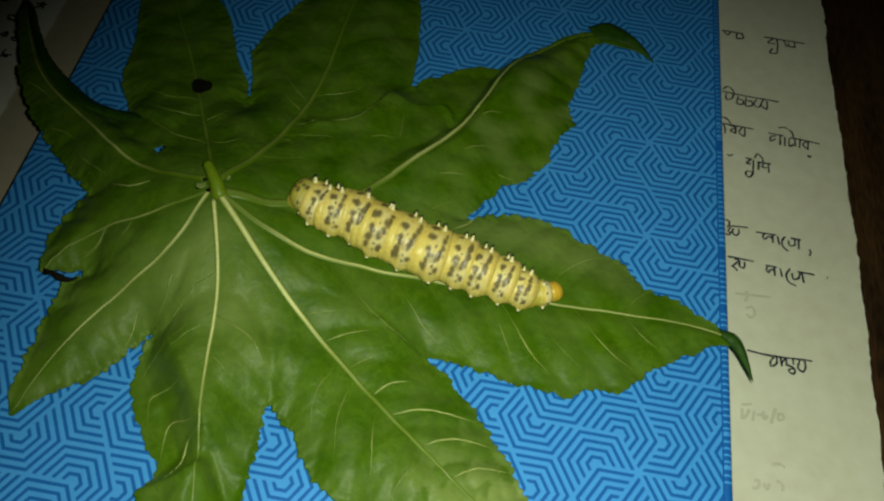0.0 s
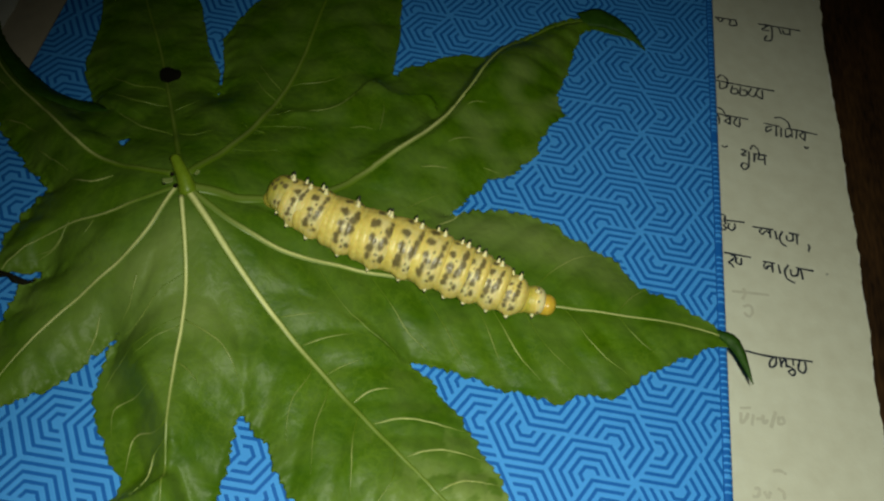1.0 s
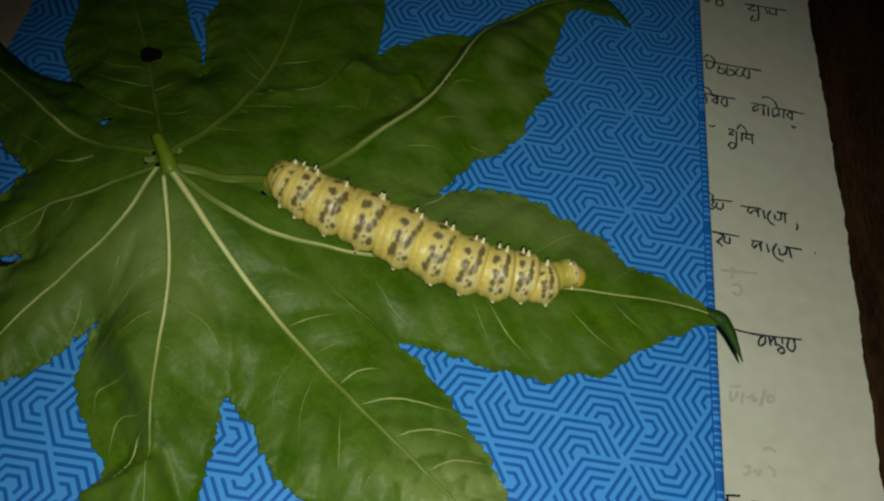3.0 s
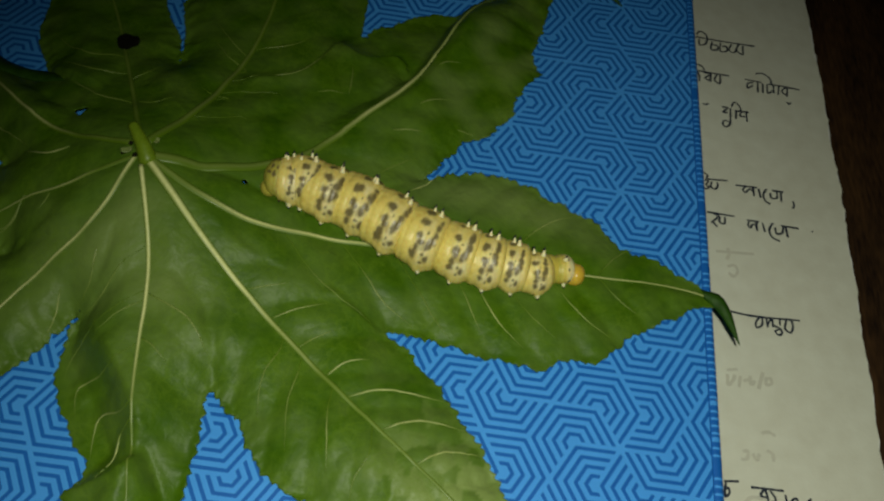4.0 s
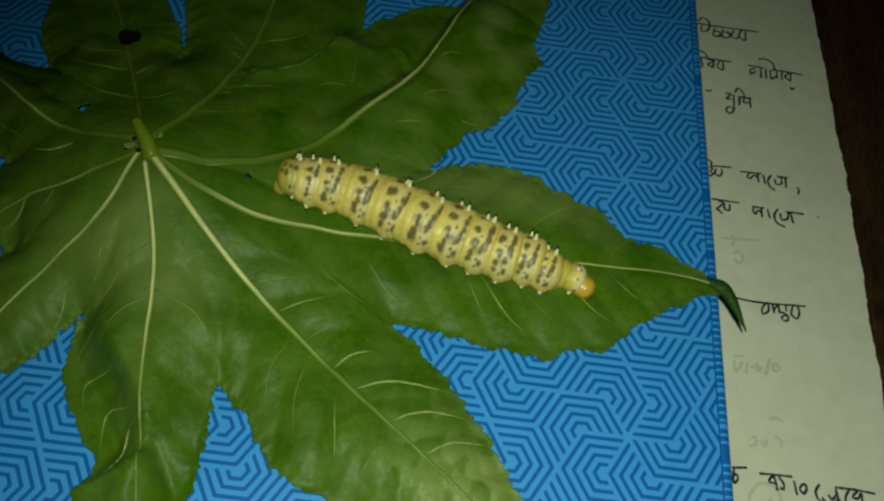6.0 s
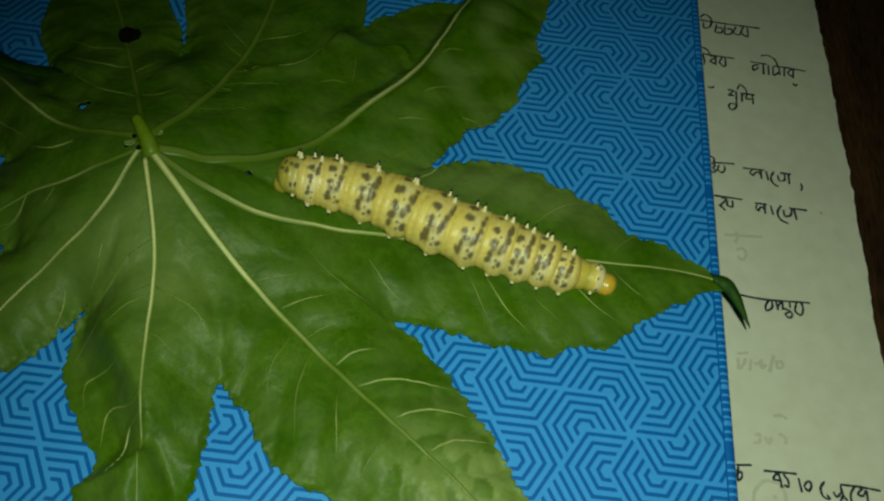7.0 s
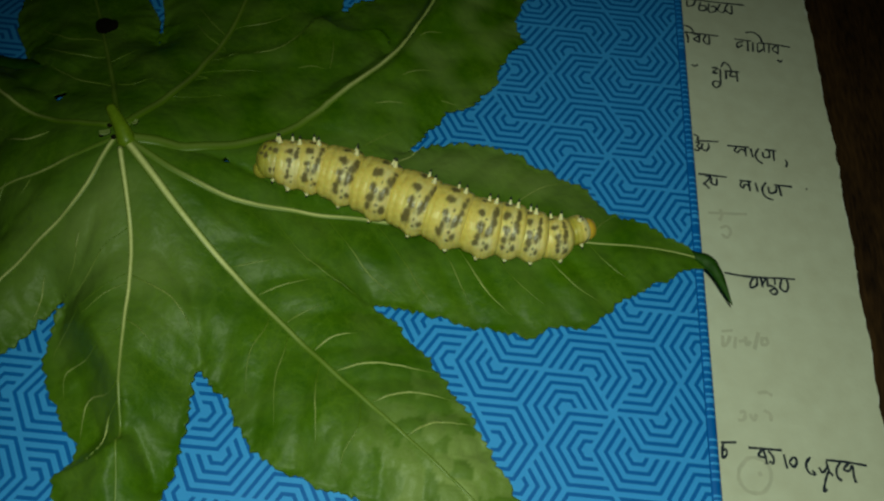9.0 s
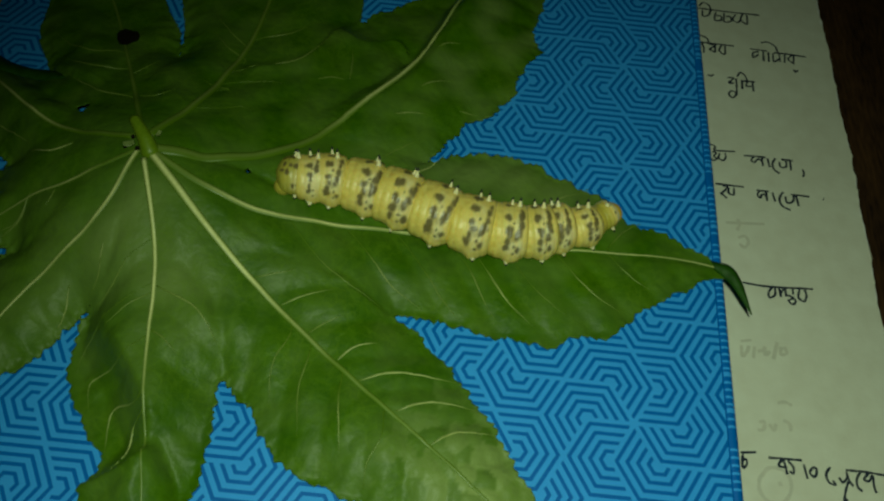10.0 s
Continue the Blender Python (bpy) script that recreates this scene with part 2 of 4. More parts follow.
# ---- papers ----
def sheet(name, x0, x1, y0, y1, z, mat, label, ragged, seed, thick=0.0008):
    """A sheet (or a few together) with slightly waving surface and ragged sides."""
    rng = random.Random(seed)
    nx, ny = 24, 150
    verts, faces = [], []
    for j in range(ny + 1):
        y = y0 + (y1 - y0) * j / ny
        tear_r = ragged * (noise.noise((y * 45, seed, 1)) + 0.6 * noise.noise((y * 240, seed, 2)) + 0.35 * rng.uniform(-1, 1))
        tear_l = ragged * (noise.noise((y * 45, seed, 7)) + 0.6 * noise.noise((y * 240, seed, 9)))
        bow = -0.0016 * min(1.0, max(0.0, (y + 0.035) / 0.11)) ** 1.5 - 0.0006 * min(1.0, max(0.0, (-0.035 - y) / 0.04))
        for i in range(nx + 1):
            f = i / nx
            x = x0 + tear_l + (x1 + bow + tear_r - x0 - tear_l) * f
            verts.append((x, y, z + 0.00025 * noise.noise((x * 18, y * 14, seed)) + 0.00004 * noise.noise((x * 90, y * 40, seed + 3))))
    w = nx + 1
    faces = [(j * w + i, j * w + i + 1, (j + 1) * w + i + 1, (j + 1) * w + i) for j in range(ny) for i in range(nx)]
    ob = link(name, verts, faces, mat, smooth=False)
    mod = ob.modifiers.new("thickness", "SOLIDIFY")
    mod.thickness, mod.offset = thick, -1
    return tagged(ob, label, "paper")


def ribbon(stroke, width, z):
    pts = spline([(x * MM, y * MM) for x, y in stroke], max(2, 5 * len(stroke))) if len(stroke) > 2 else np.array(stroke) * MM
    verts, faces = [], []
    for i, p in enumerate(pts):
        d = pts[min(i + 1, len(pts) - 1)] - pts[max(i - 1, 0)]
        d = d / (np.hypot(*d) + 1e-9)
        w = width * (0.8 + 0.35 * noise.noise((p[0] * 900, p[1] * 900, 3)))
        zz = z + 0.00025 * noise.noise((p[0] * 18, p[1] * 14, 5))
        for s in (-1, 1):
            verts.append((p[0] - s * d[1] * w / 2, p[1] + s * d[0] * w / 2, zz))
    faces = [(2 * i, 2 * i + 2, 2 * i + 3, 2 * i + 1) for i in range(len(pts) - 1)]
    return verts, faces


def build_papers():
    right = sheet("paper_sheet", -0.02, 0.0748, -0.24, 0.16, PAPER_Z, PAPER,
                  "cream sheet with handwriting and ragged edge beside notebook", 0.0010, 5, 0.0003)

    sheet("paper_sheet", -0.015, 0.0751, -0.24, 0.15, PAPER_Z - 0.00045, PAPER_WHITE, "pale lower sheet showing along a torn edge", 0.0006, 23, 0.0005)

    def pen(word):
        for s in word:
            link("pen_stroke", *ribbon(s, 0.00082, PAPER_Z + 0.00006), INK, right, "dark blue-black pen stroke")

    def faint(word):
        for s in word:
            link("faint_stroke", *ribbon(s, 0.0012, PAPER_Z + 0.00005), INK_FAINT, right, "pale writing showing through the sheet")

    pen([[(31.5, 82.6), (40, 82.8)], [(32.4, 82.2), (33.7, 80.5), (35.1, 82.5)], [(37.7, 82.9), (37.4, 79.5), (39.9, 80.2), (39.5, 82.7)]])
    pen([[(48.3, 83), (64.6, 83.2)], [(48.9, 82.8), (52.1, 83.3), (49.7, 80.1), (52.4, 80.1)], [(53.4, 83), (53.4, 78.1), (52.5, 74.7), (50.3, 74.4), (51.3, 77.2)], [(56.1, 83.3), (57, 79.3)], [(57.8, 82.1), (58.1, 79.9), (60.2, 80.1)], [(60.4, 83.1), (60.3, 79.5)]])
    pen([[(30.8, 48.7), (38.9, 48.4), (52.3, 48.4)], [(32.4, 47.9), (32.5, 44.9), (34.7, 46.1), (35.1, 48)], [(31.4, 49.9), (33.1, 51.8), (35, 50.3), (35.4, 47.7)], [(37, 47.5), (36.6, 43.5), (38.6, 43.9), (38.5, 46.1), (37.1, 45.8)], [(39.9, 47.5), (39.9, 43.2), (42.1, 44.1), (41.8, 46.2), (40.5, 45.9)], [(43.8, 47.6), (42.9, 44.4), (44.2, 43.6), (45.7, 45.7)], [(46.4, 47.9), (45.4, 45.1), (47.3, 43.4), (47.8, 47.6)]])
    pen([[(30.6, 35.5), (32.7, 34.7), (33.7, 32.7)], [(30.4, 32.3), (35.5, 32.2), (42, 32.1)], [(31, 32.1), (31.6, 30.1), (31.5, 27.4)], [(33.4, 31.9), (35.5, 31.4), (33.6, 29.3), (35.3, 28.3)], [(35.7, 32.3), (35.3, 28)], [(37.8, 31.8), (36.8, 29), (38.3, 27.7), (38.9, 31.7)]])
    pen([[(47.3, 31.6), (53, 31.4)], [(50.2, 30.7), (48.3, 29.9), (48.1, 27.8), (50.1, 29.4)], [(51.8, 31.2), (51.5, 26.5)], [(53.5, 31), (53.2, 26.5)], [(51.4, 35.1), (53.6, 35.7), (56.1, 34), (56.7, 31.2)], [(55, 30.7), (55.1, 26.8), (56.8, 28.3)], [(57.1, 31), (57.1, 27.1)], [(55.4, 31), (60.5, 31), (66.2, 30.5)], [(59, 30.7), (58.5, 26.8)], [(61.6, 30.9), (59.9, 28.5), (61.4, 27)], [(62, 30.9), (61.5, 26.5)], [(61.1, 24.1), (61.9, 23.2), (62.6, 24.1)]])
    pen([[(38.6, 17.3), (40.5, 17.3), (38.8, 14.9), (40.5, 15.1)], [(41.4, 17.2), (41.2, 13.2), (40.6, 9.7), (39.4, 8.6), (38.4, 9.9), (39.3, 11.5), (40.9, 11)], [(41.8, 18), (43.1, 20.2), (44.5, 18.9), (45, 16.3)], [(43.3, 16.3), (43, 12.8)], [(45, 16.3), (44.5, 14.4), (46.3, 14.5)], [(46.7, 17), (46.7, 12.3)], [(42.8, 16.4), (47.6, 16.6)], [(32, 17.6), (32.9, 17.2), (34.2, 17.9)]])
    pen([[(30.8, -11.9), (32.1, -12.6), (31.7, -14.3)], [(31.1, -14.8), (32.3, -15.1), (31.5, -16.7), (32.3, -17.3), (31.4, -18.3), (30.7, -17.7)], [(33.4, -15.1), (33, -17.2), (34.2, -17.9), (35.2, -16.4), (35.1, -14.9)], [(31.7, -14.3), (38.4, -13.8)]])
    pen([[(40.9, -15), (47.7, -14.8)], [(43.9, -15.2), (43.1, -16.6), (43.9, -17.4), (44.7, -16.3), (45.5, -15.8), (46.2, -16.6)], [(46.5, -14.9), (46.5, -18.4)], [(48.2, -15.1), (48.6, -18.6)], [(50.7, -14.8), (49.5, -17.4), (50, -19.5), (51.5, -20.6)], [(51.8, -16), (52.1, -18.1), (53.5, -17.9), (54, -15.2)], [(55.2, -15.3), (55.1, -19)], [(52.6, -15), (56.1, -15)], [(58.7, -18.1), (59, -19.4), (58.5, -21)]])
    pen([[(31.2, -27.1), (39.8, -27.3)], [(33.3, -27.7), (34.7, -27.7), (33.7, -29.5), (32.4, -30.7)], [(32.4, -30.5), (33.4, -31.2), (34.2, -32.2)], [(35.2, -28.1), (35, -30.2), (36.2, -30.7), (36.7, -28.1)]])
    pen([[(43.5, -28), (47.3, -28)], [(44.2, -28.4), (43.7, -29.9), (44.4, -30.7), (45, -29.5), (45.8, -29.2), (46.3, -30.2)], [(46.4, -28.1), (46.4, -31.6)], [(48.3, -28.1), (48.8, -31.5)], [(51.6, -27.6), (50.2, -30.5), (50.8, -32.9), (53.2, -34.1)], [(52.1, -29.2), (52.5, -31.5), (53.9, -31.1), (54.8, -28)], [(55.4, -28.2), (55.8, -32.3)], [(53.9, -28.2), (59.5, -28.3)], [(63.6, -28.6), (63.9, -28.7)]])
    pen([[(36.3, -61.1), (38.7, -61.4), (56.3, -60.9)], [(45.1, -61.2), (43.4, -63.6), (43.4, -65.2), (45, -64.3), (45.4, -61.5)], [(46.5, -61.2), (46.8, -64.6)], [(46.8, -63.5), (48.1, -61.7), (48.3, -64.3)], [(48.7, -63.8), (50.2, -64.4), (50.8, -65.6), (49.8, -66.6), (48.8, -65.6), (50.2, -64.6)], [(50.4, -61.3), (50.4, -63.4)], [(52.4, -61.4), (51.9, -64.5), (53.1, -65.3), (54.1, -63.4), (53.9, -61.4)]])
    pen([[(31.2, -111.6), (35.2, -111.1)], [(31.8, -111.9), (31.4, -113.8), (31.5, -115.5), (32.5, -114.5), (32.3, -113.2), (31.6, -113.5)]])
    pen([[(38.2, -112.2), (41.4, -112.1), (46.7, -112)], [(41.8, -112.1), (40.6, -114), (42.3, -114.4)], [(41.8, -112.1), (42.3, -114.1), (42.5, -116.1)], [(43.1, -112.5), (44.3, -114.2), (44, -115.7), (43.2, -115.2)], [(47, -113), (47.5, -116.7)], [(49.1, -113.7), (48.3, -115.1), (49.2, -116), (50.1, -114.7), (49.8, -113.6), (48.9, -113.8)]])
    pen([[(53.7, -113), (52.4, -115.1), (53, -117.2), (54.4, -117.5), (53.8, -116.4)], [(55.6, -115.5), (56.2, -116.7), (57.8, -115.2)], [(57.6, -113.7), (58.2, -116.5), (58.9, -117.4)], [(57.9, -116.2), (56.8, -118.7), (56.2, -121.6), (56.9, -120.9)], [(57.6, -113.4), (62.6, -113.4), (67.9, -113.8)], [(61.2, -113.6), (60, -115.6), (60.1, -117.7), (61, -118.5)], [(63.3, -113.6), (61.9, -115.5), (63, -115.7), (64.1, -114.2), (64.2, -117.3), (64.5, -118.6)]])
    faint([[(34.1, -81.1), (34.3, -84.2), (35.6, -82.7), (36.2, -81)], [(37.7, -81.1), (37.1, -84.6)], [(38.4, -82.4), (40, -81.9)], [(40.4, -80.7), (40.6, -83.2), (41.8, -82)], [(44.1, -79), (42.5, -84.3)], [(45, -80.3), (44.8, -82.7), (46.3, -82.2), (45.9, -80.2)], [(34, -79.9), (37.1, -79.2)]])
    faint([[(42.2, -97), (44.2, -96.5), (45.9, -97.3)], [(36.2, -105), (37.5, -104.9), (38, -102.5), (36.8, -102.9)], [(39.4, -103.1), (40.3, -104.6), (41.2, -102.9)], [(43.2, -101.6), (44.7, -102.5), (44.8, -104.5)]])
    faint([[(35.4, -117.7), (38.3, -114.8), (42.4, -115.8), (43.2, -119.1), (40.2, -123.6), (36.7, -123.3), (35, -120.6), (35.4, -117.7)], [(40.3, -118.2), (40.6, -119.3)]])
    faint([[(36.8, -39.4), (37.2, -41), (36.3, -43.5)], [(33.2, -41.1), (44.7, -40.2)], [(36.4, -46), (38.5, -45.2), (39.3, -47), (37.8, -49.2), (36.6, -48)]])

    sheet("cardboard_sheet", -0.2135, -0.13, -0.20, 0.14, 0.0011, CARD, "tan cardboard sheet lying under the blue notebook", 0.0003, 11)
    left = sheet("paper_sheet", -0.36, -0.2122, -0.20, 0.16, 0.0021, PAPER_WHITE, "white sheet with dark scribbles on cardboard", 0.0004, 17)
    rng = random.Random(4)
    for row in range(9):
        for col in range(4):
            x, y = -241 + col * 6.8 + rng.uniform(-1, 1), -6 + row * 9 + rng.uniform(-1, 1)
            if rng.random() < 0.3:
                continue
            marks = [[(x + rng.uniform(-2, 2), y + rng.uniform(-2, 2)) for _ in range(4)] for _ in range(2)]
            link("pen_mark", *join([ribbon(s, 0.0009, 0.00235) for s in marks]), INK, left)


# ---- blue notebook with a print of nested hexagons ----
HEX = 11.0
ROW = HEX * math.sqrt(3) / 2
BOOK_X0, BOOK_X1, BOOK_Y0, BOOK_Y1 = -187.0, 21.9, -188.0, 109.0


def hexagon_print():
    """Vertices, faces and colour index of the printed plane: round each node six hexagons overlap like a pinwheel."""
    verts, faces, index = [], [], []

    def put(poly, mat):
        for axis, limit, sign in ((0, BOOK_X0, 1), (0, BOOK_X1, -1), (1, BOOK_Y0, 1), (1, BOOK_Y1, -1)):
            out = []
            for a, b in zip(poly, poly[1:] + poly[:1]):
                fa, fb = sign * (a[axis] - limit), sign * (b[axis] - limit)
                if fa >= 0:
                    out.append(a)
                if fa * fb < 0:
                    t = fa / (fa - fb)
                    out.append((a[0] + (b[0] - a[0]) * t, a[1] + (b[1] - a[1]) * t))
            poly = out
            if len(poly) < 3:
                return
        k = len(verts)
        verts.extend((x * MM, y * MM, COVER_Z) for x, y in poly)
        faces.append(tuple(range(k, k + len(poly))))
        index.append(mat)

    half = 0.046
    cuts = [0.0]
    for k in range(1, 5):
        cuts += [k / 4.5 - half, k / 4.5 + half]
    cuts.append(1.0)
    for i in range(-8, 5):
        for j in range(-13, 9):
            if (i + j) % 2:
                continue
            nx, ny = 3 * i * HEX, 2 * j * ROW
            if not (BOOK_X0 - 30 < nx < BOOK_X1 + 30 and BOOK_Y0 - 30 < ny < BOOK_Y1 + 30):
                continue
            for k in range(6):
                w = math.radians(60 * k)
                cx, cy = nx + HEX * math.cos(w), ny + HEX * math.sin(w)
                for m in range(4):
                    a0 = w + math.pi + m * math.pi / 3
                    a1 = a0 + math.pi / 3
                    e0, e1 = (math.cos(a0), math.sin(a0)), (math.cos(a1), math.sin(a1))

                    def at(r, t):
                        return (cx + HEX * r * (e0[0] + (e1[0] - e0[0]) * t), cy + HEX * r * (e0[1] + (e1[1] - e0[1]) * t))

                    for q in range(len(cuts) - 1):
                        r0, r1 = cuts[q], cuts[q + 1]
                        lo = 0.055 / max(r1, 0.06) if m == 0 else 0.0
                        hi = 1 - 0.055 / max(r1, 0.06) if m == 3 else 1.0
                        if q % 2 == 0:
                            put([at(r0, 0), at(r1, 0), at(r1, 1), at(r0, 1)] if r0 > 0 else [at(0, 0), at(r1, 0), at(r1, 1)], 0)
                            continue
                        if lo > 0:
                            put([at(r0, 0), at(r1, 0), at(r1, lo), at(r0, lo)], 0)
                        put([at(r0, lo), at(r1, lo), at(r1, hi), at(r0, hi)], 1)
                        if hi < 1:
                            put([at(r0, hi), at(r1, hi), at(r1, 1), at(r0, 1)], 0)
    return verts, faces, index


def build_notebook():
    book = empty("notebook", 0, 0, 0, "thick blue notebook printed with nested hexagons", "notebook")
    v, f, idx = hexagon_print()
    cover = link("front_cover", v, f, [COVER_LIGHT, COVER_DARK], book, "light blue cover with dark blue hexagon lines", idx, smooth=False)
    bm = bmesh.new()
    bm.from_mesh(cover.data)
    bmesh.ops.remove_doubles(bm, verts=bm.verts[:], dist=1e-6)
    bm.to_mesh(cover.data)
    bm.free()
    x0, x1, y0, y1 = BOOK_X0 * MM, BOOK_X1 * MM, BOOK_Y0 * MM, BOOK_Y1 * MM
    # hinge groove and rounded spine, with the print running over it as short dashes
    prof = [(0.0, 0.0), (0.2, -0.3), (0.55, -0.42), (0.9, -0.12), (1.4, -0.02), (2.0, -0.12), (2.5, -0.45), (2.8, -1.0), (2.9, -1.8)]
    prof += [(2.9, -16.0), (2.7, -16.9), (2.0, -17.3), (0.0, -17.35)]
    n = 470
    verts, faces, index = [], [], []
    for j in range(n + 1):
        y = y0 + (y1 - y0) * j / n
        for dx, dz in prof:
            verts.append((x1 + dx * MM, y, COVER_Z + dz * MM))
    w = len(prof)
    rng = random.Random(3)
    for j in range(n):
        dash = (j % 3 < 2) ^ (rng.random() < 0.05)
        for i in range(w - 1):
            faces.append((j * w + i, j * w + i + 1, (j + 1) * w + i + 1, (j + 1) * w + i))
            index.append(1 if i in (0, 1) or (dash and i < 9) else 0)
    link("spine", verts, faces, [COVER_LIGHT, COVER_DARK], book, "rounded blue spine", index)
    part("page_block", box_mesh(x0 + 0.002, y0 + 0.003, 0.0016, x1, y1 - 0.003, COVER_Z - 0.0006), PAGE_EDGE, book, "cream page edges")
    part("back_cover", box_mesh(x0, y0, 0.00115, x1, y1, 0.0015), COVER_LIGHT, book)
    part("cover_board", box_mesh(x0, y0, COVER_Z - 0.00055, x1 - 0.0003, y1, COVER_Z - 0.00012), COVER_LIGHT, book)


# ---- castor leaf ----
# Each lobe: its midrib, then half widths to its two sides, by the way along the midrib (mm).
def lobe(axis, left, right):
    pts = spline([(x, y) for x, y in axis], 90)
    for _ in range(6):
        pad = np.vstack([2 * pts[0] - pts[4:0:-1], pts, 2 * pts[-1] - pts[-2:-6:-1]])
        pts = sum(pad[i:i + 90] for i in range(9)) / 9
    seg = np.hypot(*np.diff(pts, axis=0).T)
    s = np.r_[0, np.cumsum(seg)]
    d = np.gradient(pts, axis=0)
    d /= np.hypot(*d.T)[:, None]
    return {"pts": pts, "s": s, "d": d, "left": np.array(left, float), "right": np.array(right, float)}


LOBES = []
LOBES.append(lobe([(-122, -66), (-105, -75), (-90, -75), (-72, -72), (-48, -70), (-25, -70.6), (-8.4, -70), (1.8, -68.6), (14.5, -67.4), (22, -67.8), (28, -70.5)],
         [(0, 5), (40, 22), (71, 24.4), (80, 28.5), (88, 29), (96, 28), (100, 27), (105, 23.8), (110, 22.6), (119, 17.6), (124, 10), (130, 8.8), (138, 4.6), (147, 1.6), (152, 0)],
         [(0, 5), (40, 20), (65, 23), (77, 23.8), (85, 25.6), (93, 26), (103, 27.6), (106, 25), (111, 24), (117, 24), (119, 21.2), (123, 17.6), (131, 12.6), (139, 8.6), (145, 4), (149, 2.2), (152, 0)]))
LOBES.append(lobe([(-122, -66), (-108, -66.5), (-96.5, -60), (-85, -48.5), (-74, -33), (-63.5, -21), (-57.5, -8), (-53, 5), (-49, 20), (-37, 35), (-17, 50), (-1, 40)],
         [(0, 6), (50, 24), (92, 24.4), (99, 24), (108, 18.5), (112, 15), (116, 12), (119, 5), (124, 2), (140, 1.5), (165, 2.5), (182, 0)],
         [(0, 5), (40, 20), (62, 22.7), (77, 22.4), (81, 25.5), (91, 28), (97, 25.8), (110, 28.3), (115, 23.5), (135, 18.5), (148, 11), (157, 4.2), (168, 2.5), (182, 0)]))
LOBES.append(lobe([(-123, -62), (-115, -46), (-112, -27), (-108, -11), (-107, 17), (-105, 42), (-102, 70), (-99, 88)],
         [(0, 6), (56, 22.3), (70, 27), (84, 24), (95, 20), (102, 17), (115, 14), (140, 6), (154, 0)],
         [(0, 6), (50, 24), (69, 27.4), (88, 26.2), (98, 24), (105, 22.8), (115, 19.5), (140, 8), (154, 0)]))
LOBES.append(lobe([(-125, -60), (-137, -33), (-144, -18), (-152, 0), (-160, 13), (-166, 26), (-176, 50), (-182, 66)],
         [(0, 5), (44, 21.4), (57, 22.8), (65, 21.3), (79, 15.2), (88, 13.2), (97, 11.5), (115, 8), (138, 0)],
         [(0, 5), (50, 16), (60, 14.5), (68, 15), (81, 16.5), (88, 15.5), (95, 14), (115, 8), (138, 0)]))
LOBES.append(lobe([(-126, -62.5), (-147, -57.5), (-161.5, -48), (-175.5, -35), (-189, -27), (-200, -11), (-212, 11)],
         [(0, 5), (34, 12.4), (43, 12.6), (55, 12), (67, 9.8), (78, 6.8), (90, 4.3), (108, 2.5), (117, 0)],
         [(0, 5), (30, 14), (51, 13.6), (57, 9), (63, 7.6), (77, 6.2), (88, 3.8), (110, 2.8), (117, 0)]))
LOBES.append(lobe([(-124, -66), (-139, -73.6), (-151, -76.6), (-160, -82), (-165, -92)],
         [(0, 5), (25, 11), (38, 8.5), (44, 5), (49, 0)], [(0, 5), (20, 16), (31, 21), (35, 15.6), (41, 8.5), (45, 4), (50, 0)]))
LOBES.append(lobe([(-124, -66), (-130, -83), (-142, -96), (-149, -107), (-155, -119), (-158, -130)],
         [(0, 5), (28, 12), (37, 11.8), (44, 11.8), (50, 11.5), (58, 8.6), (67, 3.2), (73.5, 0)],
         [(0, 5), (30, 14), (41, 15.5), (50, 11.2), (61, 6), (69, 3.2), (73.5, 0)]))
LOBES.append(lobe([(-122, -69), (-117, -83), (-114, -98), (-113, -111), (-110.5, -125), (-106.5, -143), (-104, -165)],
         [(0, 5), (30, 14), (50, 16.2), (54, 14.6), (60, 14.2), (66, 12.6), (70, 12.2), (74, 10.4), (80, 8), (90, 5.5), (98, 0)],
         [(0, 5), (26, 14), (33, 17.6), (38, 19.6), (46, 19.7), (50, 18.8), (56, 15.8), (61, 13.3), (65, 10.8), (68, 11), (71, 12), (74, 14.2), (78, 13.4), (88, 8), (98, 0)]))
LOBES.append(lobe([(-121, -67), (-109, -79), (-88, -96), (-74, -107), (-59, -118.5), (-47, -127), (-8, -158)],
         [(0, 5), (40, 16), (66, 19.3), (73, 20.2), (80, 19.2), (86, 18.4), (91, 17.2), (97, 15.4), (102, 14.4), (108, 12), (112, 10.2), (118, 8.6), (132, 5.5), (145, 0)],
         [(0, 5), (40, 19), (55, 20.6), (60, 20.8), (66, 23.2), (74, 24.5), (79, 23.8), (83, 21.4), (87, 21.2), (92, 18.6), (98, 15.8), (115, 10), (132, 5), (145, 0)]))
# Side veins by lobe: three places (way along the midrib, distance from it, in mm) and the paleness, painted highlight
# included.
SIDE_VEINS = {}
SIDE_VEINS[0] = [(56.7, -9, 61, -14.5, 71.7, -21.8, 0.5), (44, -10.5, 50.2, -16.2, 59.5, -21.7, 0.35), (83.1, -10.7, 86.3, -16.5, 89.7, -21.5, 0.6), (87.5, -9.9, 92, -16.2, 99.4, -22.9, 0.9), (99.2, -13.2, 102.6, -16.5, 106.5, -18.9, 0.5), (108.3, -7.8, 113, -13, 119.9, -17.2, 0.7), (120.4, -4.2, 124.6, -8, 128.1, -10.1, 0.4), (71.7, -12.6, 76.3, -18.7, 81.6, -23.6, 0.4), (98.6, 10.2, 104.5, 15.8, 114.9, 21.2, 0.7), (67, 18, 70.4, 21.8, 74, 26.6, 0.9), (119, 2.9, 124.4, 8.6, 127.8, 10.7, 0.3)]
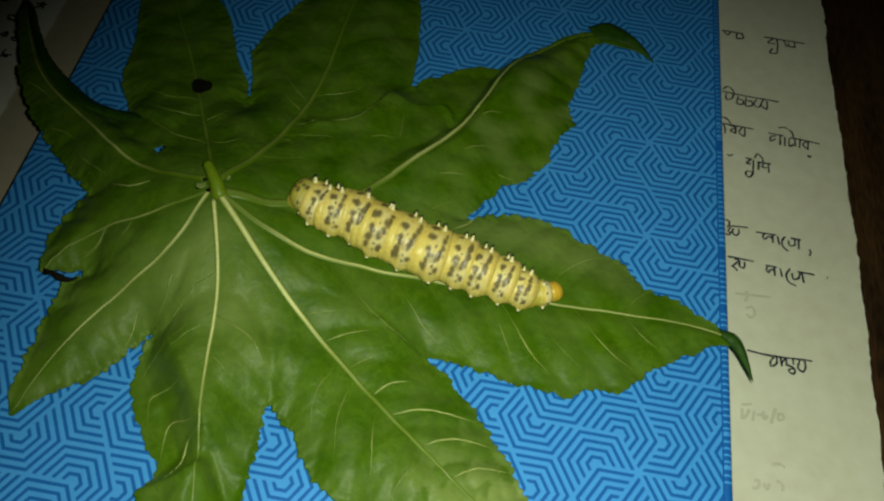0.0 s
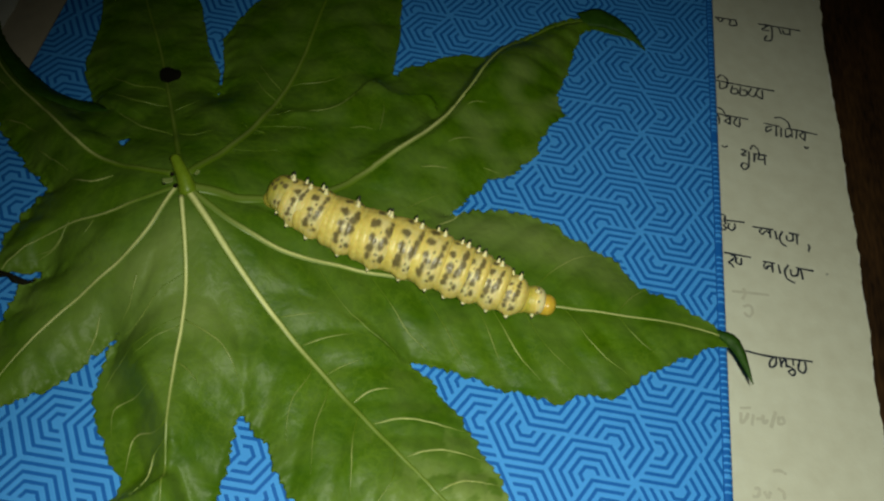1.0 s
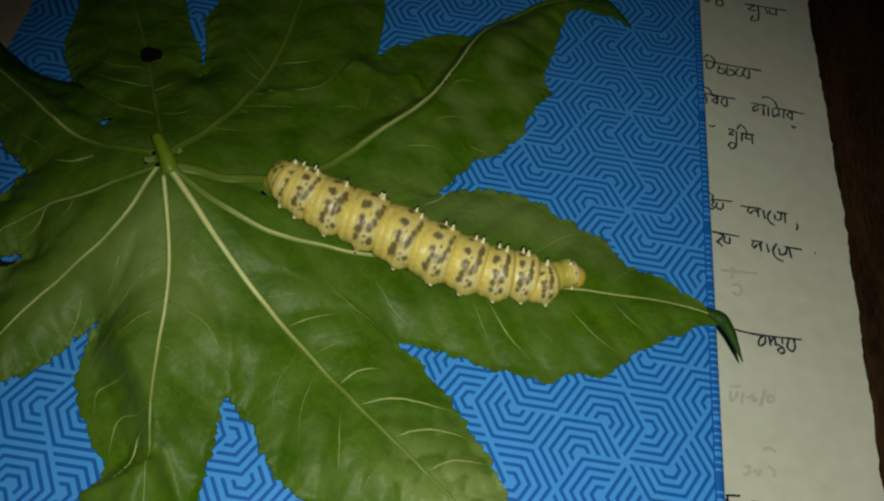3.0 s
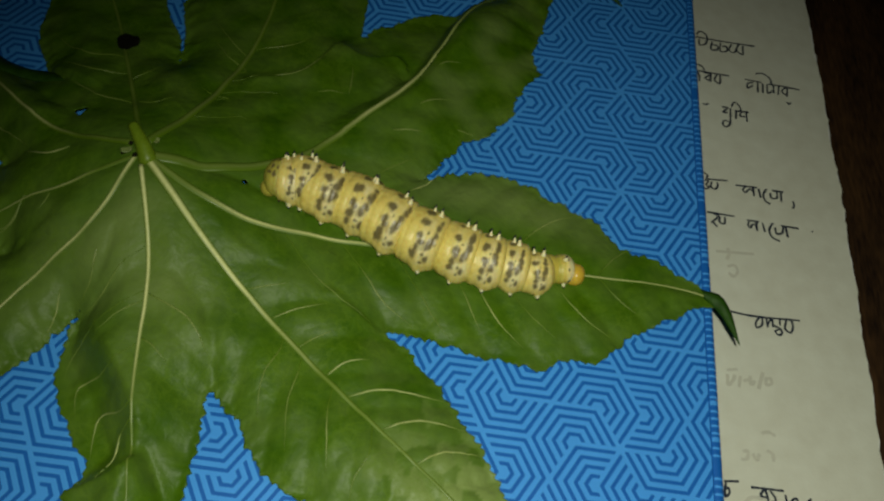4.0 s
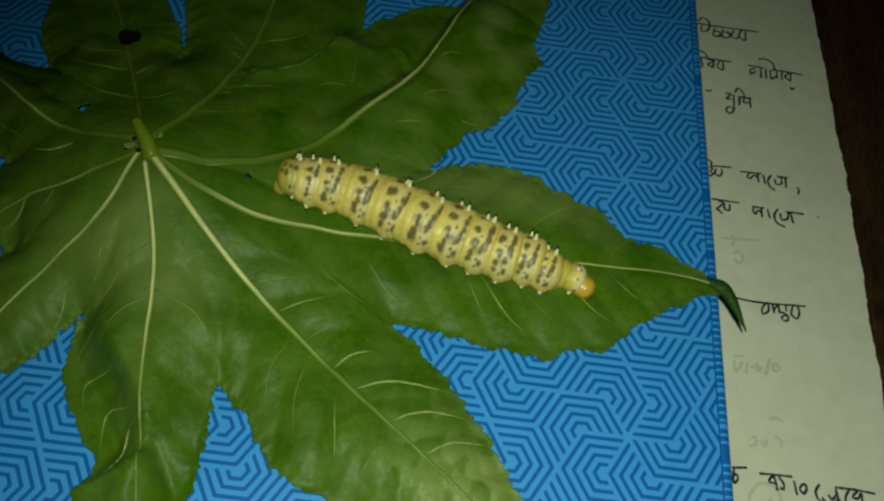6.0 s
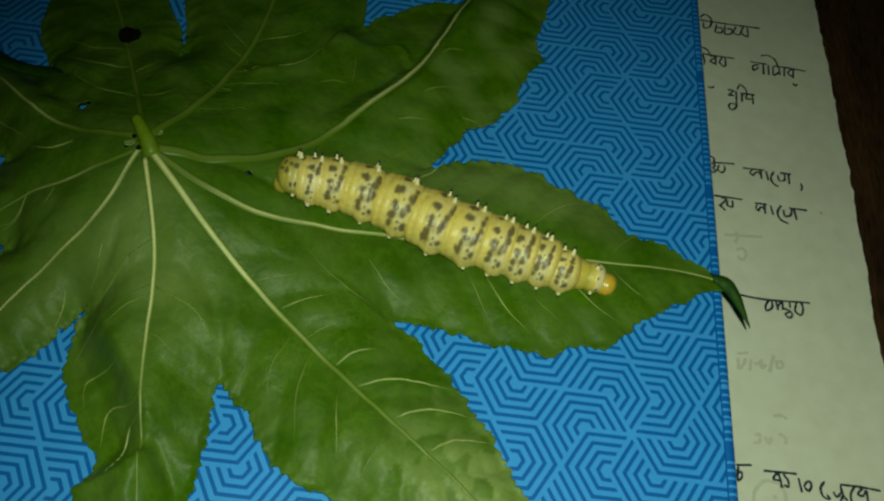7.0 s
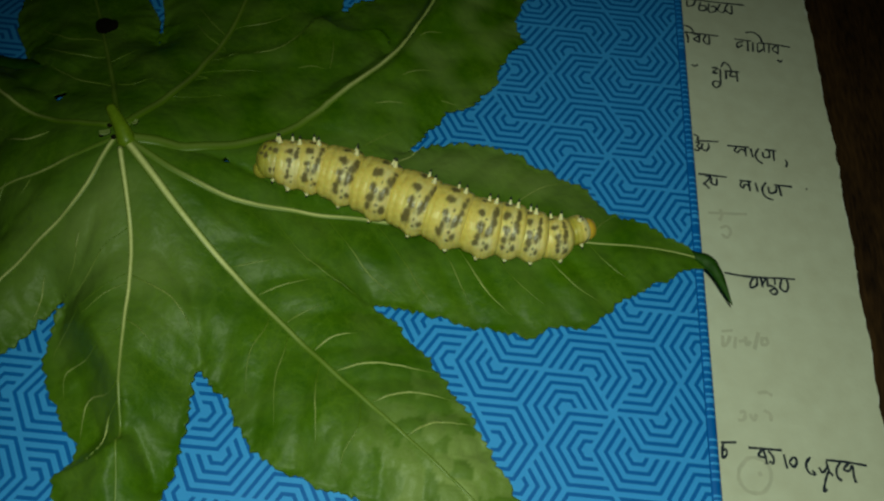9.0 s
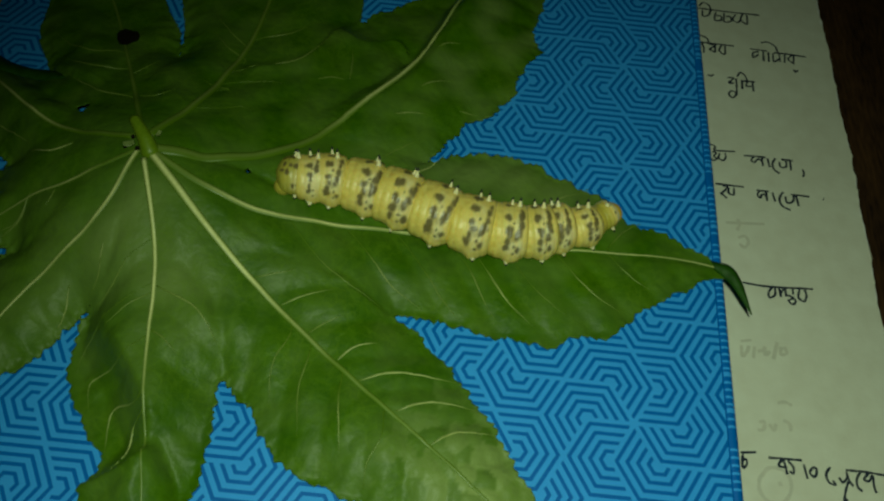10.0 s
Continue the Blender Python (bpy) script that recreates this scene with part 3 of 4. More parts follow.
SIDE_VEINS[1] = [(90.4, -3.1, 93.6, -4.7, 96.6, -7.8, 0.7), (76.2, -6.9, 80.7, -8.8, 84.4, -11.9, 0.7), (64.4, -7.9, 67.7, -10.5, 70.9, -14.1, 0.8), (78, -19.1, 79, -20.9, 80.4, -23.5, 0.6), (58.6, 16, 62.1, 14.3, 65.7, 11.2, 0.5), (66.1, 10.7, 72.6, 15.2, 76.4, 17.8, 0.4), (52.1, -15.2, 57.9, -15.9, 63.9, -17.8, 0.4)]
SIDE_VEINS[2] = [(54.5, -2.8, 57.4, -9.1, 62.3, -13.7, 0.6), (39.9, -5, 44.8, -14.7, 59.5, -22.1, 0.7), (42.6, -1.8, 46.2, 4.6, 53.6, 12.2, 0.35), (48.2, -1.2, 53.2, 6.5, 61.5, 13.9, 0.35), (33.4, -5.3, 34.9, -9.3, 37, -15.3, 0.3), (21.6, -7.6, 23.4, -9.1, 23.7, -12.7, 0.35), (28.8, -3.6, 28.3, 0.9, 29.1, 4.2, 0.25)]
SIDE_VEINS[3] = [(33.2, 0.6, 35.5, 8.3, 45, 16.9, 0.45), (17.5, 0.4, 23, 7, 40.2, 18.2, 0.55), (41.2, 1.3, 45.6, 10, 59.6, 18.8, 0.4), (17.9, -0.8, 15.4, -4.8, 16.4, -10.3, 0.25), (29.6, -0.2, 31.1, -4.9, 34.5, -8.5, 0.25)]
SIDE_VEINS[4] = [(15.6, 3.9, 19.2, 7.3, 27.6, 8.2, 0.9), (41.6, 7.9, 34.7, 7, 26.5, 6.7, 0.4), (59.8, 8.9, 53.8, 6.8, 44.8, 4.9, 0.5), (77.9, 5, 72.3, 2.9, 65.4, 2.4, 0.6)]
SIDE_VEINS[5] = [(28, -0.9, 32.3, 3.3, 40.3, 2.9, 0.4), (21.6, 0.8, 22.6, 3.3, 24, 5.1, 0.3)]
SIDE_VEINS[6] = [(27.2, -20.1, 31.2, -17.6, 37.5, -18.9, 0.4), (21.4, 5.7, 23, 7, 24.8, 8.7, 0.5), (32.3, 5.9, 36.8, 9, 43.9, 11.2, 0.6), (23.5, 7.7, 26.1, 9.7, 29.7, 10.8, 0.3)]
SIDE_VEINS[7] = [(23.2, -6.5, 28.4, -10.2, 33.7, -16.5, 0.4), (46.6, -6.8, 48.9, -14.1, 55, -13.9, 0.75), (38.6, -13.7, 41.3, -16.8, 46.1, -17.7, 0.6), (55.9, -1.8, 55.3, -7.9, 64.9, -9.9, 0.8), (60.7, -2.9, 66, -4.2, 70.3, -8.5, 1), (31.5, -0.5, 34.8, -5.6, 39.2, -10.6, 0.3), (29.9, 0.7, 35.7, 10.4, 43.8, 15.8, 0.45), (40.6, 0.5, 42.9, 3.7, 46.2, 6.6, 0.25)]
SIDE_VEINS[8] = [(46.4, 1, 48.6, 6.1, 52.4, 13, 0.6), (56.1, 0.8, 56.7, 4.7, 58.9, 10.1, 0.35), (65.6, 0.9, 66.1, 5.3, 69.5, 11.1, 0.9), (72.9, 0.8, 75.9, 6.1, 89.4, 17.4, 1), (84.1, 0.9, 87.7, 7.5, 97.1, 15, 0.9), (95, 0.4, 96.9, 5.9, 104, 13.4, 0.9), (37.9, 1.4, 40.4, 5.3, 43.2, 9.6, 0.4), (53, -1.8, 55.8, -9.7, 62.2, -17.4, 0.25), (60.1, -2.7, 63.9, -9.3, 72.1, -17.9, 0.3), (72.3, -5.1, 77.4, -10.3, 82.2, -15.1, 0.6), (86.4, -6.5, 87.7, -12.3, 90.5, -16.4, 0.3)]
RIBS = [(0.1, 1.2, 1.0, 0.0011), (0.28, 0.7, 0.85, 0.0016), (0.0, 0.6, 0.15, 0.0012), (0.0, 0.7, 0.1, 0.0008), (0.16, 1.0, 0.55, 0.0009),
        (0.2, 1.1, 0.55, 0.00065), (-0.08, 0.9, 0.85, 0.0008), (-0.08, 0.6, 1.1, 0.0008), (-0.08, 0.42, 1.25, 0.0012)]
HOLES = [(-145.2, -48.0, 1.5), (-99.0, -64.0, 0.75), (-64.5, -7.4, 0.55)]


def lobe_coords(L, p):
    """Way along the midrib and signed distance to it (left positive) for an array of points in mm."""
    s, u = np.empty(len(p)), np.empty(len(p))
    for a in range(0, len(p), 20000):
        q = p[a:a + 20000]
        d2 = ((q[:, None, :] - L["pts"][None]) ** 2).sum(-1)
        k = d2.argmin(1)
        rel = q - L["pts"][k]
        along = (rel * L["d"][k]).sum(1)
        s[a:a + 20000] = L["s"][k] + along
        u[a:a + 20000] = np.sign(L["d"][k, 0] * rel[:, 1] - L["d"][k, 1] * rel[:, 0]) * np.sqrt(np.maximum(d2[np.arange(len(q)), k], 0))
    return s, u


def teeth(s, seed):
    """The toothed margin: large and small teeth pointing to the lobe's tip."""
    big = (s / 8.5 + seed * 0.37 + 0.15 * np.sin(s * 0.31 + seed)) % 1.0
    small = (s / 2.3 + seed * 0.61 + 0.2 * np.sin(s * 0.83 + seed)) % 1.0
    return 1.1 * (big - 0.5) + 1.0 * (small - 0.5)


def inside(p, toothed=True, holes=True):
    """Positive within the blade, in mm from its margin."""
    best = np.full(len(p), -99.0)
    for k, L in enumerate(LOBES):
        s, u = lobe_coords(L, p)
        end = L["s"][-1]
        wl = np.interp(s, *L["left"].T)
        wr = np.interp(s, *L["right"].T)
        w = np.where(u >= 0, wl, wr)
        if toothed:
            w = w + np.where(u >= 0, teeth(s, 2 * k), teeth(s, 2 * k + 1)) * np.clip(w / 6, 0, 1) * (0.3 if k in (2, 3) else 1.0)
        f = np.minimum(w - np.abs(u), np.minimum(s + 4, (end - s) * 0.8))
        best = np.maximum(best, f)
    for x, y, r in HOLES if holes else ():
        best = np.minimum(best, np.hypot(p[:, 0] - x, p[:, 1] - y) - r * (1 + 0.35 * np.sin(3 * np.arctan2(p[:, 1] - y, p[:, 0] - x) + x)))
    return best


def bump2(p, x, y, rx, ry, turn=0.0):
    c, s = math.cos(math.radians(turn)), math.sin(math.radians(turn))
    a, b = (p[:, 0] - x) * c + (p[:, 1] - y) * s, -(p[:, 0] - x) * s + (p[:, 1] - y) * c
    return np.exp(-((a / rx) ** 2) - (b / ry) ** 2)


MARGIN = {}


def from_margin(p):
    """Distance in mm from the blade's margin, by a search tree over points along it."""
    if not MARGIN:
        gx, gy = np.meshgrid(np.arange(-222, 42, 1.5), np.arange(-172, 96, 1.5))
        f = inside(np.c_[gx.ravel(), gy.ravel()], False, False).reshape(gx.shape) > 0
        edge = f & ~(np.roll(f, 1, 0) & np.roll(f, -1, 0) & np.roll(f, 1, 1) & np.roll(f, -1, 1))
        pts = np.c_[gx[edge], gy[edge]]
        tree = kdtree.KDTree(len(pts))
        for i, (x, y) in enumerate(pts):
            tree.insert((x, y, 0), i)
        tree.balance()
        MARGIN["tree"] = tree
    return np.array([MARGIN["tree"].find((x, y, 0))[2] for x, y in p])


def ledge(p, pts, height, reach, width=1.0):
    """A blade edge lying over its neighbour: a sharp rise to the left of a line, fading with distance."""
    line = spline(pts, 60)
    d2 = ((p[:, None, :] - line[None]) ** 2).sum(-1)
    k = d2.argmin(1)
    d = np.gradient(line, axis=0)
    rel = p - line[k]
    side = np.sign(d[k, 0] * rel[:, 1] - d[k, 1] * rel[:, 0]) * np.sqrt(d2[np.arange(len(p)), k])
    ends = np.clip(np.minimum(k, 59 - k) / 13.0, 0, 1)
    ends = ends * ends * (3 - 2 * ends)
    return height * ends * np.clip((side + width / 2) / width, 0, 1) * np.exp(-np.maximum(side, 0) / reach)


def crease(p, pts, depth, width):
    """A sharp valley along a line."""
    line = spline(pts, 50)
    d2 = ((p[:, None, :] - line[None]) ** 2).sum(-1)
    k = d2.argmin(1)
    ends = np.clip(np.minimum(k, 49 - k) / 10.0, 0, 1)
    return -depth * ends * np.exp(-np.sqrt(d2[np.arange(len(p)), k]) / width)


CELLS = {}


def cells(p):
    """The quilted areoles of the near lobe: a number and a rounded height for each point."""
    if not CELLS:
        rng = random.Random(21)
        tree = kdtree.KDTree(30 * 26)
        for i in range(30):
            for j in range(26):
                a, b = -95 + i * 4.2 + rng.uniform(-1.7, 1.7), -172 + j * 4.2 + rng.uniform(-1.7, 1.7)
                tree.insert((a, b, 0), i * 26 + j)
        tree.balance()
        CELLS["tree"], CELLS["tone"] = tree, [rng.random() for _ in range(30 * 26)]
    tone, dome = np.zeros(len(p)), np.zeros(len(p))
    for i, (x, y) in enumerate(p):
        if x > -95 and y < -95:
            a = x + 2.0 * noise.noise((x * 0.2, y * 0.2, 31))
            b = 0.75 * y - 35 + 2.0 * noise.noise((x * 0.2, y * 0.2, 47))
            near = CELLS["tree"].find_n((a + 0.5 * b + 65, b - 0.25 * a, 0), 2)
            tone[i] = CELLS["tone"][near[0][1]]
            dome[i] = min(1.0, (near[1][2] - near[0][2]) / 1.6)
    return tone, dome


def leaf_height(p, fine=True):
    """Height of the blade over the cover in mm."""
    d = np.hypot(p[:, 0] - LEAF_X / MM, p[:, 1] - LEAF_Y / MM)
    z = 20.0 * np.exp(-((d / 38.0) ** 1.5)) + 1.5
    z += 3.2 * bump2(p, -50, 8, 30, 9, 55)                 # crest of the upper lobe
    z += 2.0 * bump2(p, -22, 46, 18, 10, 30)
    z += 3.0 * bump2(p, -105, 45, 30, 40)
    z += 4.0 * bump2(p, -110, -130, 22, 6.5, 102)           # crest of the lobe next to the near edge
    z += 2.5 * bump2(p, -60, -128, 22, 16, -35)
    z += 1.0
    if fine:
        f = np.clip(from_margin(p), 0, 14) / 14
        z *= 0.22 + 0.78 * f * (2 - f)                      # the margins lie on the cover
    z += 5.0 * bump2(p, -206, -2, 22, 22)                  # lifted tip
    z += 3.5 * bump2(p, -166, -90, 9, 9)
    if fine:
        near = np.full(len(p), 99.0)
        quilt = np.zeros(len(p))
        for k, L in enumerate(LOBES):
            s, u = lobe_coords(L, p)
            ok = np.abs(u) < near
            near = np.minimum(near, np.abs(u))
            q = (0.5 if k in (1, 2, 3) else 0.75) * np.abs(np.sin(math.pi * (s - 0.75 * np.abs(u)) / 12.0 + k)) * np.clip(np.abs(u) / 5, 0, 1)
            quilt = np.where(ok, q, quilt)
        z += 0.9 * quilt * np.clip((d - 12) / 20, 0, 1)
        z += 0.55 * cells(p)[1] * bump2(p, -36, -136, 26, 20, -35)
        z += 0.7 * (1 - np.exp(-near / 5.0))                # the midribs lie in grooves
        wave = np.array([noise.noise((x * 0.045, y * 0.045, 2)) + 0.4 * noise.noise((x * 0.13, y * 0.13, 5)) for x, y in p])
        z += 1.6 * wave * (0.35 + 0.65 * f)
        z += ledge(p, [(-83, 3), (-87, -6), (-92, -17), (-99, -23), (-110, -25)], 2.6, 9.0, 1.4)
        z += ledge(p, [(-61.8, -10.3), (-68.7, -3.3), (-78, -6.3), (-85.5, -2)], 2.4, 9.0, 1.4)
        z += ledge(p, [(-164, -27), (-158, -31), (-150, -35), (-143, -38)], 2.4, 8.0, 1.4)
        z += ledge(p, [(-143, -54), (-160, -44), (-174, -32), (-188, -24), (-200, -8)], 5.5, 14.0, 6.0)
        z += ledge(p, [(-38, 37), (-49, 22), (-55, -1), (-64, -18), (-76, -32), (-88, -46)], 5.2, 16.0, 7.0)
        z += ledge(p, [(-131, -102), (-124, -110), (-116, -119), (-109, -130), (-105, -137)], 2.0, 12.0, 4.5)
        z += ledge(p, [(-107, -139), (-112, -129), (-118, -119), (-127, -109), (-134, -101)], -6.0, 16.0, 8.0)
        z += ledge(p, [(-66, -18), (-59, -5), (-53.5, 10), (-48, 25)], -4.0, 14.0, 5.0)
        z += ledge(p, [(-106, -132.5), (-112, -138), (-117.4, -140.6), (-124, -145)], 3.2, 8.0, 1.2)
        z += ledge(p, [(-56, -95), (-62, -93), (-69, -89), (-76, -85)], 1.3, 9.0, 1.4)
        z += crease(p, [(-109, -127), (-104.5, -134), (-101, -140), (-98.5, -147)], 3.2, 2.6)
        z += crease(p, [(-95.8, -115), (-97, -106), (-103, -96), (-112, -88)], 1.0, 2.0)
        z += crease(p, [(-118, -63), (-108, -64), (-99, -64), (-90, -66), (-80, -68)], 1.0, 1.2)
        z += crease(p, [(-130, -104), (-126, -92), (-124, -80)], 0.6, 1.5)
    return np.maximum(z, 0.45)


def support(x, y):
    """Height in metres of the blade at a place in metres."""
    return COVER_Z + float(leaf_height(np.array([[x / MM, y / MM]]), False)[0]) * MM


def build_leaf():
    leaf = empty("castor_leaf", LEAF_X, LEAF_Y, COVER_Z, "green toothed castor leaf with pale veins on blue notebook", "leaf")
    off = np.array([LEAF_X, LEAF_Y, COVER_Z])
    step = 0.75
    xs, ys = np.arange(-222, 42, step), np.arange(-172, 96, step)
    gx, gy = np.meshgrid(xs, ys)
    p = np.c_[gx.ravel(), gy.ravel()]
    f = inside(p)
    w = len(xs)
    verts, faces, cut = [tuple(q) for q in p], [], {}

    def crossing(a, b):
        key = (min(a, b), max(a, b))
        if key not in cut:
            t = f[a] / (f[a] - f[b])
            verts.append((p[a][0] + (p[b][0] - p[a][0]) * t, p[a][1] + (p[b][1] - p[a][1]) * t))
            cut[key] = len(verts) - 1
        return cut[key]

    pos = (f > 0).reshape(gx.shape)
    for j in range(len(ys) - 1):
        for i in range(len(xs) - 1):
            n = int(pos[j, i]) + int(pos[j, i + 1]) + int(pos[j + 1, i]) + int(pos[j + 1, i + 1])
            if n == 0:
                continue
            q = (j * w + i, j * w + i + 1, (j + 1) * w + i + 1, (j + 1) * w + i)
            if n == 4:
                faces.append(q)
                continue
            poly = []
            for a, b in zip(q, q[1:] + q[:1]):
                if f[a] > 0:
                    poly.append(a)
                if (f[a] > 0) != (f[b] > 0):
                    poly.append(crossing(a, b))
            if len(poly) >= 3:
                faces.append(tuple(poly))
    used = sorted({i for q in faces for i in q})
    place = {v: k for k, v in enumerate(used)}
    pts = np.array([verts[i] for i in used])
    z = leaf_height(pts)
    co = np.c_[pts * MM, COVER_Z + z * MM] - off
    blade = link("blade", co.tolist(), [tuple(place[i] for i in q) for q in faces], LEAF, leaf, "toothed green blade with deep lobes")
    # sheen between the ribs painted in as pale patches, quilted on the near lobe
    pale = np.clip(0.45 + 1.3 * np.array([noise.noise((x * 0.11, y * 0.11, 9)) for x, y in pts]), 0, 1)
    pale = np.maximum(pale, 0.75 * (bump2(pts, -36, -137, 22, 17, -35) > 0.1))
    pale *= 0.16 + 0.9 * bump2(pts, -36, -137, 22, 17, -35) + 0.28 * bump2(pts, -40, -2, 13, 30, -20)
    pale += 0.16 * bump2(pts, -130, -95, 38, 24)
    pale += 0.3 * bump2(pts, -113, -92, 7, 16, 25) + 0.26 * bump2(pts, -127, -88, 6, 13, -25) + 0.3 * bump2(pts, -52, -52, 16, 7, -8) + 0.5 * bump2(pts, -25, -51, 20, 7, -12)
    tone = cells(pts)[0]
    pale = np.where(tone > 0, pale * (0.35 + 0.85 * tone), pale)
    color_map(blade, "pale", np.clip(pale, 0, 1))
    mod = blade.modifiers.new("thickness", "SOLIDIFY")
    mod.thickness, mod.offset = 0.00035, -1

    def over(xy, up):
        return [Vector((x * MM, y * MM, COVER_Z + h * MM + up)) - Vector(off) for (x, y), h in zip(xy, leaf_height(np.array(xy)))]

    for k, L in enumerate(LOBES):
        path = over(L["pts"][: int(90 * 0.985)], 0.0003)
        # pale stretch (from, to, paleness) along each rib, and its half width at the base
        lo, hi, top, thick = RIBS[k]
        m, sides = len(path), 18
        radii = [max(0.00022, thick * (0.14 + 0.86 * (1 - i / m) ** 1.3)) for i in range(m)]
        rib = link("midrib", *tube(path, radii, sides, 0.42), VEIN, leaf, "pale raised midrib" if top > 0.6 else "dull green midrib")
        run = np.linspace(0, 1, m)
        crest = top * np.clip((run - lo) / 0.14 + 0.3, 0.16, 1) * np.clip((hi - run) / 0.3 + 0.25, 0.12, 1)
        crest *= (1.05 - 0.3 * run) * np.array([1 + 0.3 * noise.noise((14 * r, k * 3.1, 6)) for r in run])
        across = np.array([0.1 * q + 0.9 * q ** 8 for q in (max(0.0, math.sin(2 * math.pi * i / sides)) for i in range(sides))])
        thin = np.clip((np.array(radii) - 0.0003) / 0.0004, 0, 1)[:, None]
        across = across[None] * thin + (0.35 + 0.65 * across[None]) * (1 - thin)
        color_map(rib, "fade", np.clip(1 - crest[:, None] * across, 0, 1).ravel())
        for row in SIDE_VEINS[k]:
            # the vein leaves the midrib faint; further out its paleness is a painted highlight
            knots = [(row[0], row[1]), (row[2], row[3]), (row[4], row[5])]
            joined = k in (0, 2, 3, 7, 8) and 1.2 < abs(row[1]) < 14
            if joined:
                knots.insert(0, (row[0] - 0.7 * abs(row[1]), 0.25 * row[1] / abs(row[1])))
            su = spline(knots, 34)
            xy = []
            for s, u in su:
                o = np.array([np.interp(s, L["s"], L["pts"][:, i]) for i in (0, 1)])
                dd = np.array([np.interp(s, L["s"], L["d"][:, i]) for i in (0, 1)])
                wig = 0.25 * noise.noise((s * 0.3, u * 0.3, k * 2.0))
                xy.append(tuple(o + (u + wig) * np.array([-dd[1], dd[0]])))
            run = np.linspace(0, 1, 34)
            lead = abs(row[1]) / (abs(row[1]) + np.hypot(row[4] - row[0], row[5] - row[1])) if joined else 0.0
            highlight_run = np.clip((run - lead + 0.05) / 0.3, 0.06, 1) * np.clip((1 - run) / 0.35, 0.02, 1)
            highlight_run *= [1 + 0.4 * noise.noise((q * 0.3, row[0], row[1])) for q in range(34)]
            radii = (0.00007 + (0.00009 + 0.00013 * row[6]) * np.clip((1 - run) / 0.7, 0, 1)) * (0.55 + 0.45 * np.clip(highlight_run * 2, 0, 1))
            vein = link("side_vein", *tube(over(xy, 0.00004), radii.tolist(), 6, 0.6), VEIN, leaf)
            color_map(vein, "fade", np.repeat(np.clip(1 - row[6] * (0.3 if k in (1, 2, 3) else 0.5) * highlight_run, 0, 1), 6))
    # cut stalk
    base = Vector((-0.1225, -0.0655, COVER_Z + 0.0225)) - Vector(off)
    stalk = [base + Vector(q) * MM for q in ((2.0, -2.6, -2.6), (1.2, -0.9, -0.6), (0.0, 1.2, 0.9), (-1.8, 3.6, 1.7), (-3.8, 6.2, 2.3))]
    path = [Vector(q) for q in np.array([np.interp(np.linspace(0, 4, 20), range(5), [v[i] for v in stalk]) for i in range(3)]).T]
    link("stalk", *tube(path, [(2.75 * min(1.0, 0.5 + i / 8) - 1.45 * (i / 19) ** 0.8) * MM for i in range(20)], 16), STALK, leaf, "short cut green leaf stalk")
    d = (path[-1] - path[-2]).normalized()
    link("stalk_cut", *tube([path[-1] - d * 0.0003, path[-1] + d * 0.00025], [0.00115, 0.0009], 14), CUT, leaf, "dark dried cut end")
    # margins and tips that have turned over show the dark upper side
    def turned(name, label, rows, mat=LEAF_TOP):
        """A strip of blade: for each station its two edges (x, y, height over the cover) in mm, slightly arched between them."""
        st = spline([(*q, *r) for q, r in rows], 40)
        v = []
        for q in st:
            for j in range(7):
                t = j / 6
                c = q[:3] * (1 - t) + q[3:] * t
                c = c + np.array([0, 0, min(0.7, 0.25 * np.hypot(*(q[:2] - q[3:5]))) * math.sin(math.pi * t)])
                c[2] += 0.25 * noise.noise((c[0] * 0.4, c[1] * 0.4, 3))
                v.append(Vector((c[0] * MM, c[1] * MM, COVER_Z + c[2] * MM)) - Vector(off))
        ob = link(name, v, [(i * 7 + j, i * 7 + j + 1, i * 7 + j + 8, i * 7 + j + 7) for i in range(39) for j in range(6)], mat, leaf, label)
        md = ob.modifiers.new("thickness", "SOLIDIFY")
        md.thickness = 0.0003

    turned("curled_tip", "dark curled tip hanging past the notebook",
           [((21.0, -67.8, 2.0), (21.6, -70.4, 1.6)), ((25.6, -69.4, 2.8), (23.6, -72.2, 1.8)), ((28.2, -73.2, 2.4), (26.1, -74.8, 1.4)),
            ((29.6, -77.4, 1.5), (28.4, -78.4, 0.8)), ((30.9, -81.8, 0.4), (30.7, -82.0, 0.3))])
    turned("curled_tip", "dark drooping lobe tip",
           [((-24.0, 47.5, 2.6), (-21.0, 42.5, 2.2)), ((-17.0, 50.5, 3.4), (-14.5, 43.0, 2.2)), ((-9.5, 48.0, 2.8), (-9.0, 42.5, 1.8)),
            ((-3.0, 42.5, 1.6), (-4.0, 39.8, 1.2)), ((0.5, 37.5, 0.6), (0.2, 37.2, 0.5))])
    # turned margin of this lobe; its dark colour also stands for the shaded valley
    L = LOBES[4]
    fold = []
    for s in np.linspace(42, 116, 12):
        c = np.array([np.interp(s, L["s"], L["pts"][:, 0]), np.interp(s, L["s"], L["pts"][:, 1])])
        dd = np.array([np.interp(s, L["s"], L["d"][:, 0]), np.interp(s, L["s"], L["d"][:, 1])])
        nrm = np.array([dd[1], -dd[0]])
        w = np.interp(s, *L["right"].T)
        open_up = min(1.0, max(0.0, (s - 42) / 20)) ** 0.7
        pa, pb = c + nrm * w * (1.0 - 0.76 * open_up), c + nrm * w * 1.02
        ha, hb = leaf_height(np.array([pa, pb]))
        fold.append(((*pa, ha + 0.45), (*pb, hb + 0.4 + 1.1 * open_up)))
    turned("turned_margin", "dark turned-over margin of the lobe", fold)
    # thin black ragged strip along the short lobe's lower edge
    edge = []
